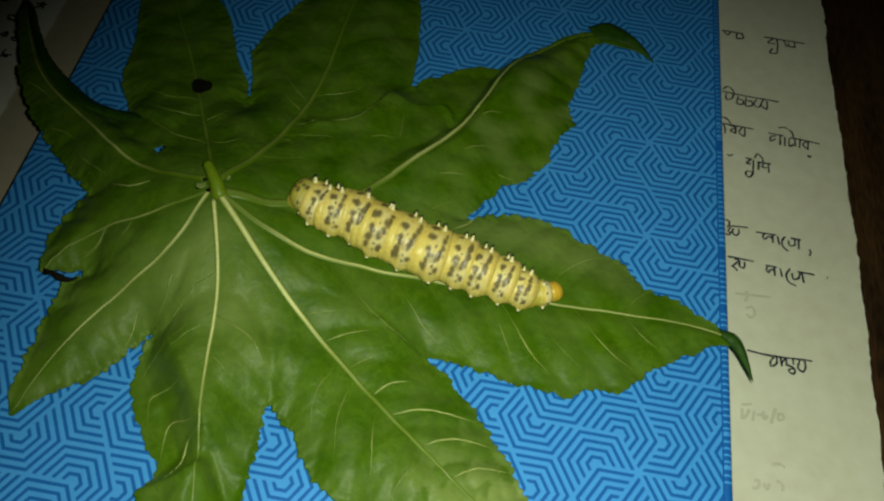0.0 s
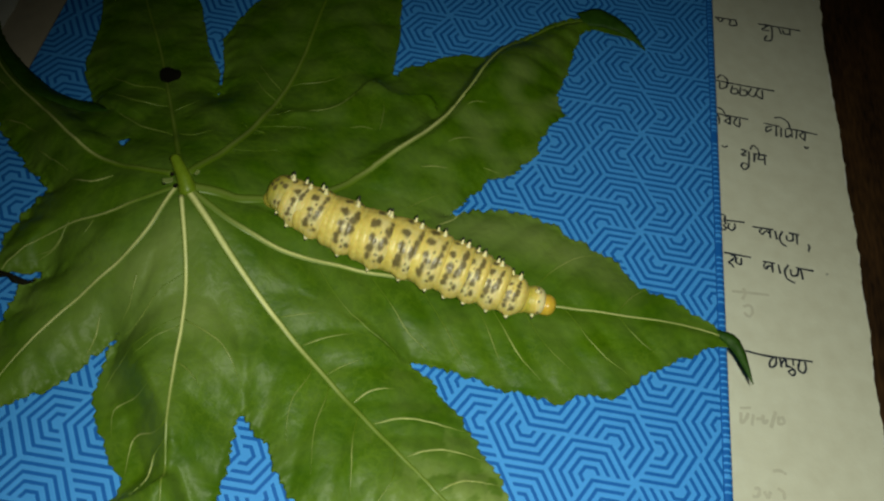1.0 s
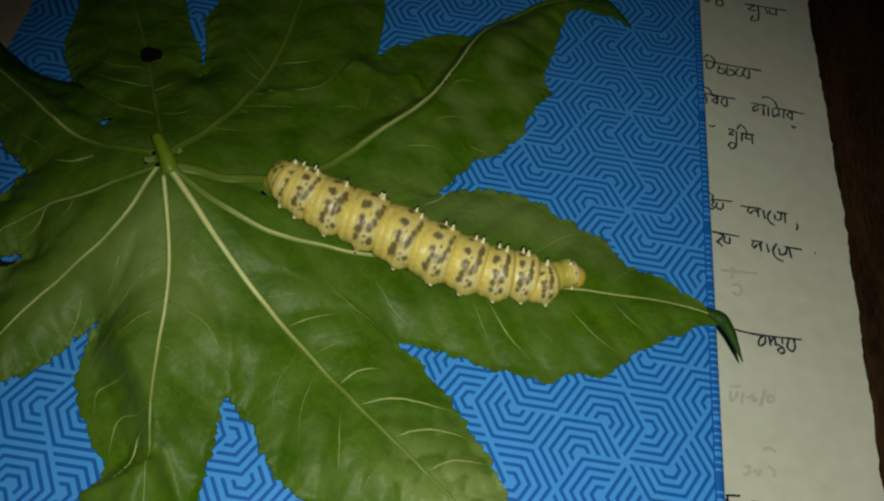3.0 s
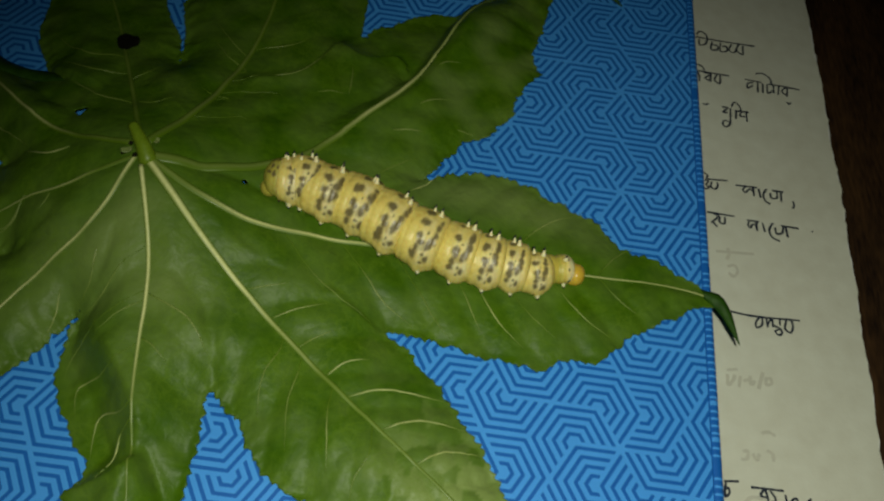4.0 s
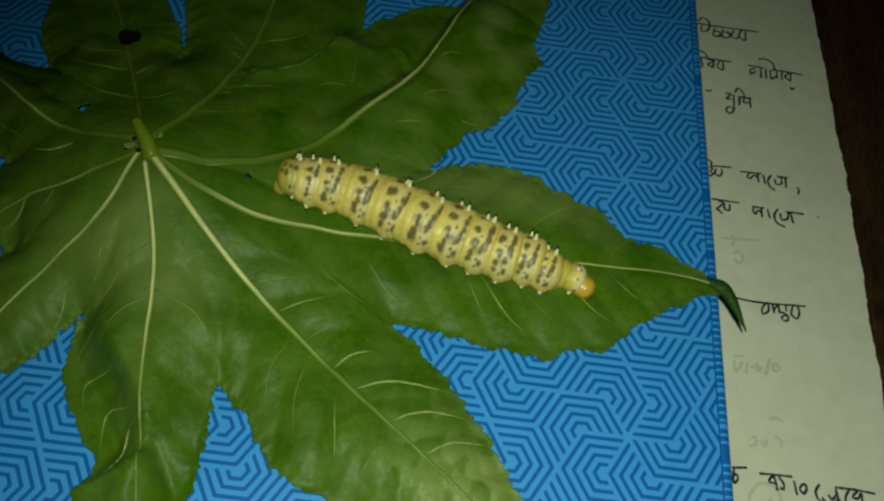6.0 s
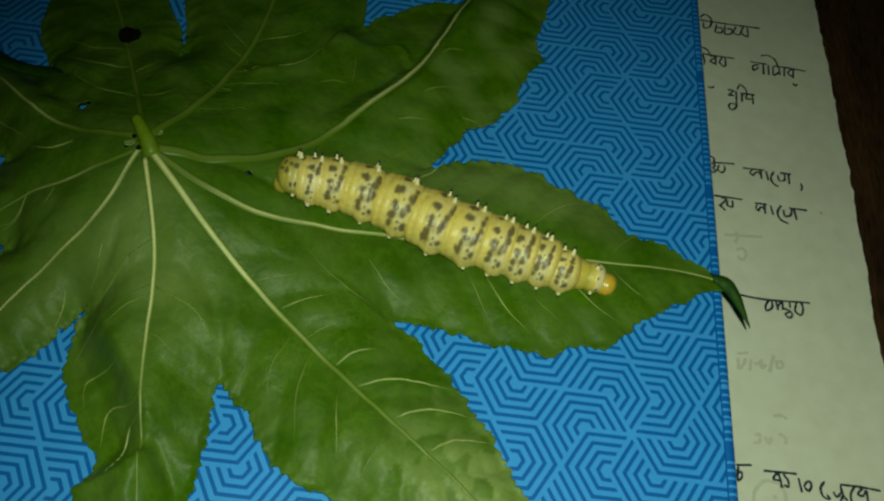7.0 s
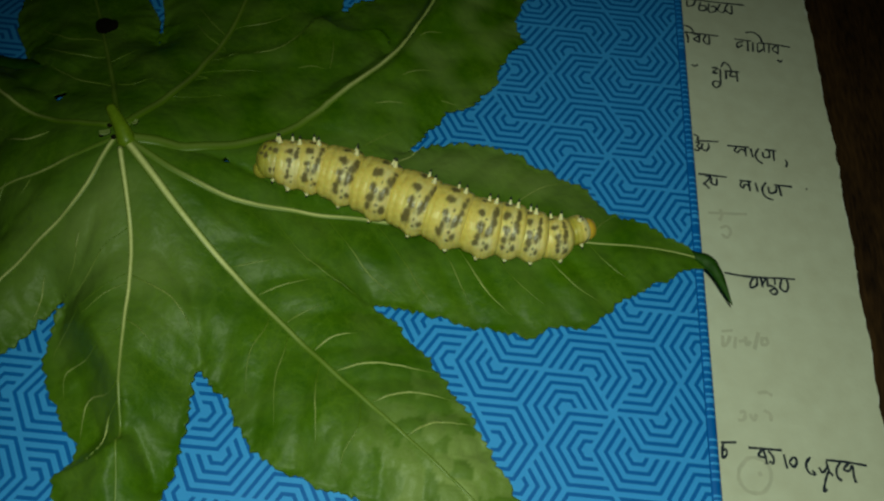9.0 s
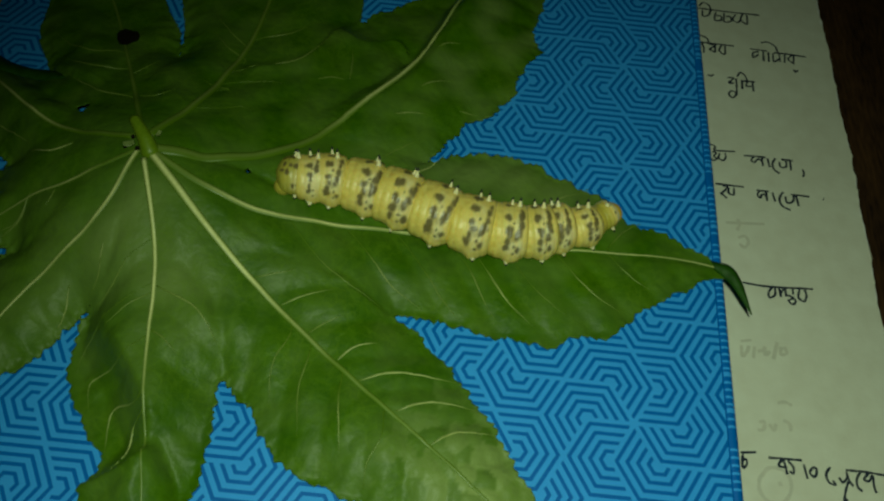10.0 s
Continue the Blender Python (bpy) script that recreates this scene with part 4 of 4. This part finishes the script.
    for x, y, wd in ((-164.0, -90.0, 0.3), (-162.6, -90.6, 1.4), (-160.8, -90.9, 0.9), (-159.0, -91.2, 1.6), (-157.0, -91.0, 1.1), (-154.8, -90.2, 0.2)):
        h = float(leaf_height(np.array([[x, y]]))[0])
        edge.append(((x, y + 0.3, h + 0.7), (x - 0.2, y - wd, h + 0.5)))
    turned("black_margin", "black ragged edge", edge, SCORCH)
    for x, y, turn, size in ((-3.6, -0.6, 20, 1.7), (2.6, 3.4, 70, 1.1)):
        fl = []
        for i in range(7):
            for j in range(5):
                u, w = i / 6 - 0.5, j / 4 - 0.5
                q = Matrix.Rotation(radians(turn), 3, "Z") @ Vector((u * size * 1.6, w * size * (1 - 1.4 * u * u), 0.5 + 1.6 * u * u + 0.8 * w * w))
                fl.append(base + (q + Vector((x, y, 0.2))) * MM)
        flake = link("stalk_flake", fl, [(i * 5 + j, i * 5 + j + 1, i * 5 + j + 6, i * 5 + j + 5) for i in range(6) for j in range(4)],
                     FLAKE, leaf, "pale green torn flake beside the stalk")
        thick = flake.modifiers.new("thickness", "SOLIDIFY")
        thick.thickness = 0.0003
    for x, y, rad in ((-5.2, -0.2, 0.45), (-1.9, -0.9, 0.55), (-4.1, 2.9, 0.5)):
        c = Vector((LEAF_X + x * MM, LEAF_Y + y * MM, support(LEAF_X + x * MM, LEAF_Y + y * MM) + 0.0012)) - Vector(off)
        v, f = tube([c + Vector((0, 0, h)) for h in (-0.0004, 0.0, 0.0003)], [rad * q * MM for q in (1.2, 1.0, 0.4)], 9)
        link("dried_speck", v, f, SCORCH, leaf, "tiny black dried speck")
    # dried dark patch
    for (x, y, r) in ((-143.6, -15.8, 3.4),):
        ring = []
        for k in range(30):
            w = 2 * math.pi * k / 30
            rr = r * (0.95 + 0.10 * math.sin(2 * w + 0.6) + 0.09 * math.sin(3 * w) + 0.16 * noise.noise((math.cos(w) * 2, math.sin(w) * 2, 8)))
            ring.append((x + rr * math.cos(w), y + 1.25 * rr * math.sin(w) - 0.45 * rr * math.cos(w)))
        allp = [(x, y)] + [(x + (a - x) * g, y + (b - y) * g) for g in (0.35, 0.7, 1.0) for a, b in ring]
        v = over(allp, 0.0009)
        fc = [(0, 1 + k, 1 + (k + 1) % 30) for k in range(30)]
        fc += [(1 + 30 * g + k, 31 + 30 * g + k, 31 + 30 * g + (k + 1) % 30, 1 + 30 * g + (k + 1) % 30) for g in range(2) for k in range(30)]
        link("dried_patch", v, fc, SCORCH, leaf, "black dried patch")


# ---- caterpillar ----
RADII = [5.0, 5.8, 6.4, 7.0, 7.4, 7.6, 7.6, 7.2, 6.8, 6.2, 5.3, 3.8, 2.85]
LENGTHS = [9.0, 10.0, 10.5, 12.0, 13.0, 13.5, 13.0, 12.0, 11.0, 10.5, 10.0, 6.5, 5.4]
# visible length of each ring between its folds
PITCH = [5.0, 5.0, 6.6, 8.2, 9.2, 9.6, 9.2, 8.3, 7.0, 6.4, 6.2, 5.0, 4.0]
# way of the dark blots towards the front of each ring
SHIFT = [0, 0.3, 1.4, 2.2, 2.2, 2.2, 1.7, 1.0, 0.6, 0.5, 0.3, 0, 0]
ANCHOR = (-0.05, -0.07, COVER_Z + 0.002)
segments = []


def fleck(a, x, a0, x0, ra, rx, seed, full=1.0):
    """A soft-edged blot at angle a0 (degrees) and way x0 (mm) on a segment."""
    da = (a - a0 + 180) % 360 - 180
    wob = 0.58 * noise.noise((a * 0.07, x * 1.1, seed * 3.7)) + 0.16 * noise.noise((a * 0.2, x * 3.0, seed))
    d = math.hypot(da / ra, (x - x0) / rx) + wob
    return full * min(1.0, max(0.0, (1.25 - d) * 1.8))


def body_segment(k, cater):
    """A plump ring of the body, its folds, dark blots and waxy bloom."""
    r, ln = RADII[k], LENGTHS[k]
    na, nx = 112, 44
    rng = random.Random(50 + k)
    verts, faces, spot, waxy, olive = [], [], [], [], []
    blots = []
    if 1 <= k <= 10:
        s = PITCH[k] / 9.3
        narrow = 0.85 if k == 1 else 1.0
        # a round blot on the back, a broken smear behind and a narrow streak in front, small dots low down
        for a0, x0, ra, rx in ((86, -1.5, 10, 1.0), (58, -1.5, 8, 0.75), (47, -1.1, 7, 0.65), (34, -1.7, 8, 0.65), (20, -2.0, 9, 0.75),
                               (99, 2.5, 9, 0.5), (85, 2.3, 10, 0.6), (70, 2.0, 10, 0.72), (56, 1.7, 10, 0.8), (44, 1.1, 9, 0.6), (14, 1.4, 8, 0.6),
                               (70, 0.1, 2.4, 0.26), (24, 0.3, 3.2, 0.3), (7, 0.2, 3.2, 0.3),
                               (122, -1.4, 8, 1.0), (140, 1.7, 10, 0.6), (160, -1.3, 11, 0.9), (178, 1.0, 9, 0.8)):
            if k == 1 and x0 > 1 and a0 < 60:
                continue
            blots.append((a0 + rng.uniform(-3, 3), (x0 + rng.uniform(-0.18, 0.18)) * s * narrow + SHIFT[k], (0.75 + 0.35 * s) * ra * rng.uniform(0.75, 1.2),
                          1.25 * rx * (0.25 + 0.75 * s) * rng.uniform(0.75, 1.25), rng.random() * 9))
        if k > 1:
            # smoky streaks that join the blots
            blots.append((70, 2.0 * s + SHIFT[k], 28, 0.5 * s, rng.random() * 9, 0.6))
            blots.append((38, -1.5 * s + SHIFT[k], 22, 0.62 * s, rng.random() * 9, 0.6))
            blots.append((42, 0.1 * s + SHIFT[k], 9, 1.6 * s, rng.random() * 9, 0.4))
    elif k == 0:
        for _ in range(13):
            blots.append((rng.uniform(5, 125), rng.uniform(-2.6, 2.2), rng.uniform(6, 11), rng.uniform(0.4, 0.75), rng.random() * 9))
    elif k == 11:
        blots = [(100, 1.2, 7, 0.3, 1.0), (55, 1.0, 6, 0.25, 2.0), (2, 1.1, 8, 0.35, 3.0), (-14, 0.4, 8, 0.3, 4.0)]
    for i in range(nx + 1):
        f = i / nx
        x = (f - 0.5) * ln
        g = abs(2 * f - 1)
        body = (1 - g ** 3.2) ** 0.5 if k in (0, 11) else 1 - 0.07 * g ** 2.2 - 0.6 * g ** 7
        if k == 12:
            body = (1 - g ** 2.6) ** 0.5
        if k == 10:
            body *= 1 - 0.26 * max(0.0, 2 * f - 1) ** 1.6
        if k == 0:
            body = (max(0.0, 1 - max(0.0, -(2 * f - 1)) ** 2.4)) ** 0.5 * (1 if f < 0.5 else (1 - 0.9 * g ** 5) ** 0.4)
        fold = 1 - 0.036 * (0.5 + 0.5 * math.cos(x * 2 * math.pi / 1.7 + k + 1.2 * math.sin(x * 1.1))) ** 3 * (0.35 + 0.65 * g)
        for j in range(na):
            a = 360.0 * j / na
            w = math.radians(a)
            swell = 1 + 0.035 * math.cos(2 * w - 0.5) - 0.03 * max(0.0, -math.sin(w)) + 0.02 * noise.noise((x * 0.5, math.cos(w) * 2, math.sin(w) * 2 + k))
            low = (a + 24 + 180) % 360 - 180
            along = x - 0.6 * SHIFT[k]
            swell += 0.15 * math.exp(-(low / 17) ** 2) * math.exp(-(along / (1.5 if along < 0 else 2.8)) ** 2) * (0 < k < 11)
            swell += 0.02 * noise.noise((x * 0.35, a * 0.02, k * 5.0))
            rr = r * body * fold * swell
            verts.append(((x - 0.8 * (k == 12)) * MM, rr * math.cos(w) * MM * -1, rr * math.sin(w) * MM))
            aa = math.degrees(math.atan2(math.sin(w), math.cos(w)))
            # 0 degrees faces the near flank, 90 the back
            spot.append(max([fleck(aa, x, *b) for b in blots] or [0.0]))
            bloom = math.exp(-((x - SHIFT[k] - 0.2) / 2.2) ** 2) * (1.2 * math.exp(-((aa - 30) / 32) ** 2) + 0.6 * math.exp(-((aa - 85) / 25) ** 2))
            waxy.append(max(0.0, min(1.0, bloom * (0.9 + 1.1 * noise.noise((x * 0.5, a * 0.035, k + 4.0)) + 0.3 * noise.noise((x * 1.2, a * 0.09, k + 9.0))) if k < 11 else min(1.0, max(0.0, 0.8 * x - 0.2)))))
            olive.append(max(0.0, min(1.0, (0.95 - x * 0.28 + 0.8 * noise.noise((x * 0.4, math.sin(w) * 2, math.cos(w) * 2))) if k == 0 else 0.25 - 0.5 * x if k == 11 else
                                      0.25 * max(0.0, noise.noise((x * 0.25, a * 0.02, k * 2.0))))))
    for i in range(nx):
        for j in range(na):
            a, b = i * na + j, i * na + (j + 1) % na
            faces.append((a, a + na, b + na, b))
    faces.append(tuple(range(na)))
    faces.append(tuple(reversed(range(nx * na, (nx + 1) * na))))
    name = ("tail_segment" if k == 0 else "collar" if k == 11 else "head" if k == 12 else "body_segment")
    seg = link(name, verts, faces, HEAD if k == 12 else SKIN, cater,
               {0: "rounded olive-yellow tail end", 11: "pale yellow collar behind the head", 12: "glossy orange-brown head"}.get(k, ""))
    color_map(seg, "spot", spot)
    color_map(seg, "waxy", waxy)
    color_map(seg, "olive", olive)
    seg.rotation_mode = "QUATERNION"
    segments.append(seg)
    if k == 11:
        v, f = tube([Vector((-7.0 + 0.7 * i, 0, 0)) * MM for i in range(15)],
                    [(4.55 - 0.07 * i - 0.008 * i * i + 0.10 * math.cos(i * 2.1)) * MM for i in range(15)], 40)
        link("neck", v, f, NECK, seg, "translucent amber skin fold")
    if k == 0:
        for side in (1, -1):
            v, f = tube([Vector((-5.0 + 0.45 * i, -2.2 * side, -2.0)) * MM for i in range(11)],
                        [2.3 * math.sqrt(max(0.02, 1 - ((i - 5) / 5.2) ** 2)) * MM for i in range(11)], 18)
            link("clasper", v, f, CLASPER, seg, "olive-brown hind clasper")
    if k == 12:
        for a0 in (35, 145):
            w = math.radians(a0)
            c = Vector((0.3, -2.35 * math.cos(w), 2.35 * math.sin(w))) * MM
            v, f = tube([c, c + Vector((0.2, -0.15 * math.cos(w), 0.15)) * MM], [0.0003, 0.0002], 8)
            link("eye", v, f, BRISTLE, seg)
        return
    # fleshy tubercles with a dark bristle: rows on the back and low on both flanks
    if k == 0:
        spots = [(118, 1.5), (132, 0.4), (-25, 1.0)]
    elif k == 11:
        spots = [(100, 0.4), (-25, 0.3)]
    else:
        q = SHIFT[k]
        spots = [(118, q + 0.9), (132, q - 0.4), (-26, q * 0.6), (-14, q - 1.0), (206, q * 0.6)]
    for a0, x0 in spots:
        w = math.radians(a0 + rng.uniform(-5, 5))
        out = Vector((rng.uniform(-0.12, 0.12), -math.cos(w), math.sin(w))).normalized()
        c = Vector((x0, 0, 0)) + out * (r * (1.04 if a0 == -26 else 0.94))
        size = {118: 0.8, -14: 0.45, 132: 0.62, -26: 1.2}.get(a0, 0.8)
        hgt = {118: 1.9, 132: 1.6, -26: 1.15, -14: 0.6}.get(a0, 1.2)
        rings = [(0.0, 1.7), (0.25, 1.15), (0.55, 0.78), (0.85, 0.55), (1.0, 0.3)]
        v, f = tube([(c + out * (h * hgt)) * MM for h, _ in rings], [size * q * 0.6 * MM for _, q in rings], 9)
        nf = len(f)
        v2, f2 = tube([(c + out * hgt * h) * MM for h in (0.82, 1.02, 1.3)], [0.0003, 0.00027, 0.00009], 6)
        vv, ff = join([(v, f), (v2, f2)])
        link("tubercle", vv, ff, [TUBERCLE, BRISTLE], seg, "", [0] * nf + [1] * len(f2))


def build_caterpillar():
    cater = empty("caterpillar", *ANCHOR, "plump pale yellow caterpillar with dark blots crawling on leaf", "caterpillar")
    for k in range(13):
        body_segment(k, cater)


def crawl(k, rows):
    """Keys one ring of the body: seconds, place on the leaf in mm and heading in degrees."""
    out = []
    for t, x, y, yaw in rows:
        z = support(x * MM, y * MM) + RADII[k] * 0.92 * MM
        out.append((t, pose(x * MM - ANCHOR[0], y * MM - ANCHOR[1], z - ANCHOR[2], 0, 0, yaw)))
    walk(segments[k], out)


def motions():
    crawl(0, [(0, -98.8, -59.9, -22), (0.5, -98.7, -61.8, -14), (1, -97.8, -60.5, -22), (2, -98.1, -61.8, -13), (3, -93.8, -60.2, -30), (4.5, -88.6, -62.9, 7), (5.5, -87.5, -62.9, -2), (7, -87.5, -63.2, -5), (7.5, -87.7, -63.1, -6), (8, -86.7, -63.7, -1), (8.5, -87.3, -64.0, 6), (9, -86.9, -62.6, -4), (9.5, -86.8, -64.2, 4), (10, -87.1, -64.3, 3)])
    crawl(1, [(0, -94.8, -61.5, -18), (0.5, -94.6, -62.8, -10), (1, -93.4, -62.3, -19), (2, -93.7, -62.8, -9), (3, -90.8, -62.0, -25), (4.5, -85.1, -62.5, 12), (5.5, -83.3, -63.1, 2), (7, -82.7, -63.6, -2), (7.5, -83.0, -63.6, -2), (8, -82.0, -63.8, 2), (8.5, -82.8, -63.5, 9), (9, -82.3, -62.9, -0), (9.5, -82.4, -63.9, 8), (10, -82.7, -64.1, 6)])
    crawl(2, [(0, -91.2, -62.3, -2), (0.5, -90.9, -63.2, -10), (1, -89.5, -63.3, -12), (2, -89.7, -63.2, -10), (3, -88.1, -62.9, -17), (4.5, -81.9, -61.5, -3), (5.5, -79.5, -62.7, -4), (7, -78.3, -63.5, -2), (7.5, -78.6, -63.5, -1), (8, -77.7, -63.3, 1), (8.5, -78.6, -62.5, 1), (9, -78.2, -62.6, -3), (9.5, -78.4, -63.1, 4), (10, -78.6, -63.4, 2)])
    crawl(3, [(0, -85.6, -61.9, -7), (0.5, -84.3, -64.7, -10), (1, -82.2, -64.7, -9), (2, -81.8, -64.9, -10), (3, -81.6, -64.8, -12), (4.5, -76.1, -62.9, -11), (5.5, -71.8, -63.9, -12), (7, -70.7, -63.9, -8), (7.5, -70.9, -63.8, -8), (8, -70.4, -63.6, -8), (8.5, -70.3, -63.2, -10), (9, -70.4, -63.5, -10), (9.5, -70.4, -63.1, -8), (10, -70.1, -63.7, -6)])
    crawl(4, [(0, -79.1, -63.8, -12), (0.5, -77.0, -65.6, -5), (1, -73.6, -65.9, -6), (2, -72.6, -66.3, -9), (3, -72.3, -66.2, -11), (4.5, -68.9, -64.1, -16), (5.5, -64.8, -65.8, -15), (7, -61.5, -65.9, -14), (7.5, -61.6, -65.9, -15), (8, -61.1, -65.6, -14), (8.5, -61.6, -65.5, -15), (9, -61.2, -65.6, -14), (9.5, -61.5, -65.4, -15), (10, -61.1, -65.3, -13)])
    crawl(5, [(0, -71.3, -64.9, -9), (0.5, -69.0, -65.9, -4), (1, -65.9, -66.3, -6), (2, -63.0, -67.8, -12), (3, -62.5, -68.4, -13), (4.5, -61.0, -67.3, -21), (5.5, -57.2, -67.8, -16), (7, -52.2, -68.7, -16), (7.5, -51.9, -68.7, -16), (8, -51.2, -68.3, -15), (8.5, -52.1, -68.0, -14), (9, -51.6, -68.0, -15), (9.5, -51.5, -68.3, -15), (10, -51.4, -67.9, -14)])
    crawl(6, [(0, -63.1, -66.4, -6), (0.5, -61.9, -66.6, -9), (1, -58.8, -67.5, -10), (2, -54.4, -70.1, -11), (3, -53.2, -70.7, -12), (4.5, -52.4, -70.5, -16), (5.5, -49.5, -70.2, -15), (7, -43.6, -71.0, -13), (7.5, -43.1, -71.2, -14), (8, -42.6, -70.6, -13), (8.5, -42.1, -70.2, -12), (9, -42.7, -70.7, -14), (9.5, -42.3, -70.5, -11), (10, -41.9, -70.1, -8)])
    crawl(7, [(0, -55.1, -66.7, -6), (0.5, -55.2, -68.1, -8), (1, -52.1, -68.6, -9), (2, -46.3, -70.9, -5), (3, -44.6, -72.2, -7), (4.5, -43.6, -72.3, -11), (5.5, -42.4, -71.8, -13), (7, -36.0, -72.4, -11), (7.5, -35.6, -72.6, -14), (8, -34.6, -72.2, -12), (8.5, -33.7, -71.8, -11), (9, -34.3, -72.3, -6), (9.5, -34.0, -71.6, -1), (10, -33.1, -70.3, 3)])
    crawl(8, [(0, -49.0, -68.0, -10), (0.5, -49.1, -68.4, -6), (1, -47.0, -69.4, -10), (2, -39.9, -71.3, -1), (3, -37.1, -72.8, 1), (4.5, -36.7, -73.4, -6), (5.5, -35.9, -73.4, -9), (7, -30.0, -73.7, -11), (7.5, -29.9, -74.4, -20), (8, -28.1, -73.7, -15), (8.5, -27.7, -72.9, -9), (9, -28.0, -72.1, -1), (9.5, -26.9, -70.7, 8), (10, -25.8, -69.2, 15)])
    crawl(9, [(0, -42.2, -68.9, -10), (0.5, -43.9, -69.3, -15), (1, -41.4, -70.5, -12), (2, -34.4, -71.2, -1), (3, -30.5, -72.0, 2), (4.5, -30.3, -73.7, -5), (5.5, -29.6, -73.8, -10), (7, -24.5, -74.6, -12), (7.5, -24.7, -76.6, -24), (8, -22.9, -75.4, -24), (8.5, -21.2, -73.8, -11), (9, -22.4, -72.5, 1), (9.5, -20.5, -69.7, 9), (10, -21.0, -67.1, 19)])
    crawl(10, [(0, -36.4, -70.1, -3), (0.5, -38.4, -71.3, -7), (1, -36.2, -71.7, -5), (2, -28.7, -71.5, -7), (3, -25.0, -72.4, 20), (4.5, -23.8, -74.4, 2), (5.5, -24.1, -75.4, -10), (7, -18.9, -76.1, -7), (7.5, -19.0, -79.2, -22), (8, -17.8, -78.2, -22), (8.5, -16.0, -75.2, -1), (9, -15.8, -71.8, 18), (9.5, -14.4, -68.7, 23), (10, -13.5, -64.9, 28)])
    crawl(11, [(0, -30.8, -69.6, 16), (0.5, -29.8, -71.1, 8), (1, -29.6, -71.6, -0), (2, -24.7, -72.4, -20), (3, -17.8, -67.4, 25), (4.5, -16.8, -73.2, -0), (5.5, -16.7, -76.0, -16), (7, -10.8, -76.3, -7), (7.5, -12.4, -81.7, -27), (8, -9.6, -80.8, -21), (8.5, -8.2, -74.0, 1), (9, -9.9, -68.1, 24), (9.5, -8.5, -64.7, 26), (10, -7.6, -59.9, 39)])
    crawl(12, [(0, -26.6, -67.3, 29), (0.5, -25.4, -69.6, 19), (1, -25.4, -71.8, -3), (2, -21.4, -74.1, -27), (3, -14.5, -67.4, 0), (4.5, -12.5, -74.5, -16), (5.5, -13.1, -78.6, -35), (7, -6.6, -77.6, -17), (7.5, -9.1, -84.2, -37), (8, -5.6, -82.9, -28), (8.5, -3.6, -74.9, -12), (9, -6.6, -66.7, 14), (9.5, -4.9, -64.1, 9), (10, -5.1, -58.0, 37)])


build_room()
build_table()
build_papers()
build_notebook()
build_leaf()
build_caterpillar()
motions()
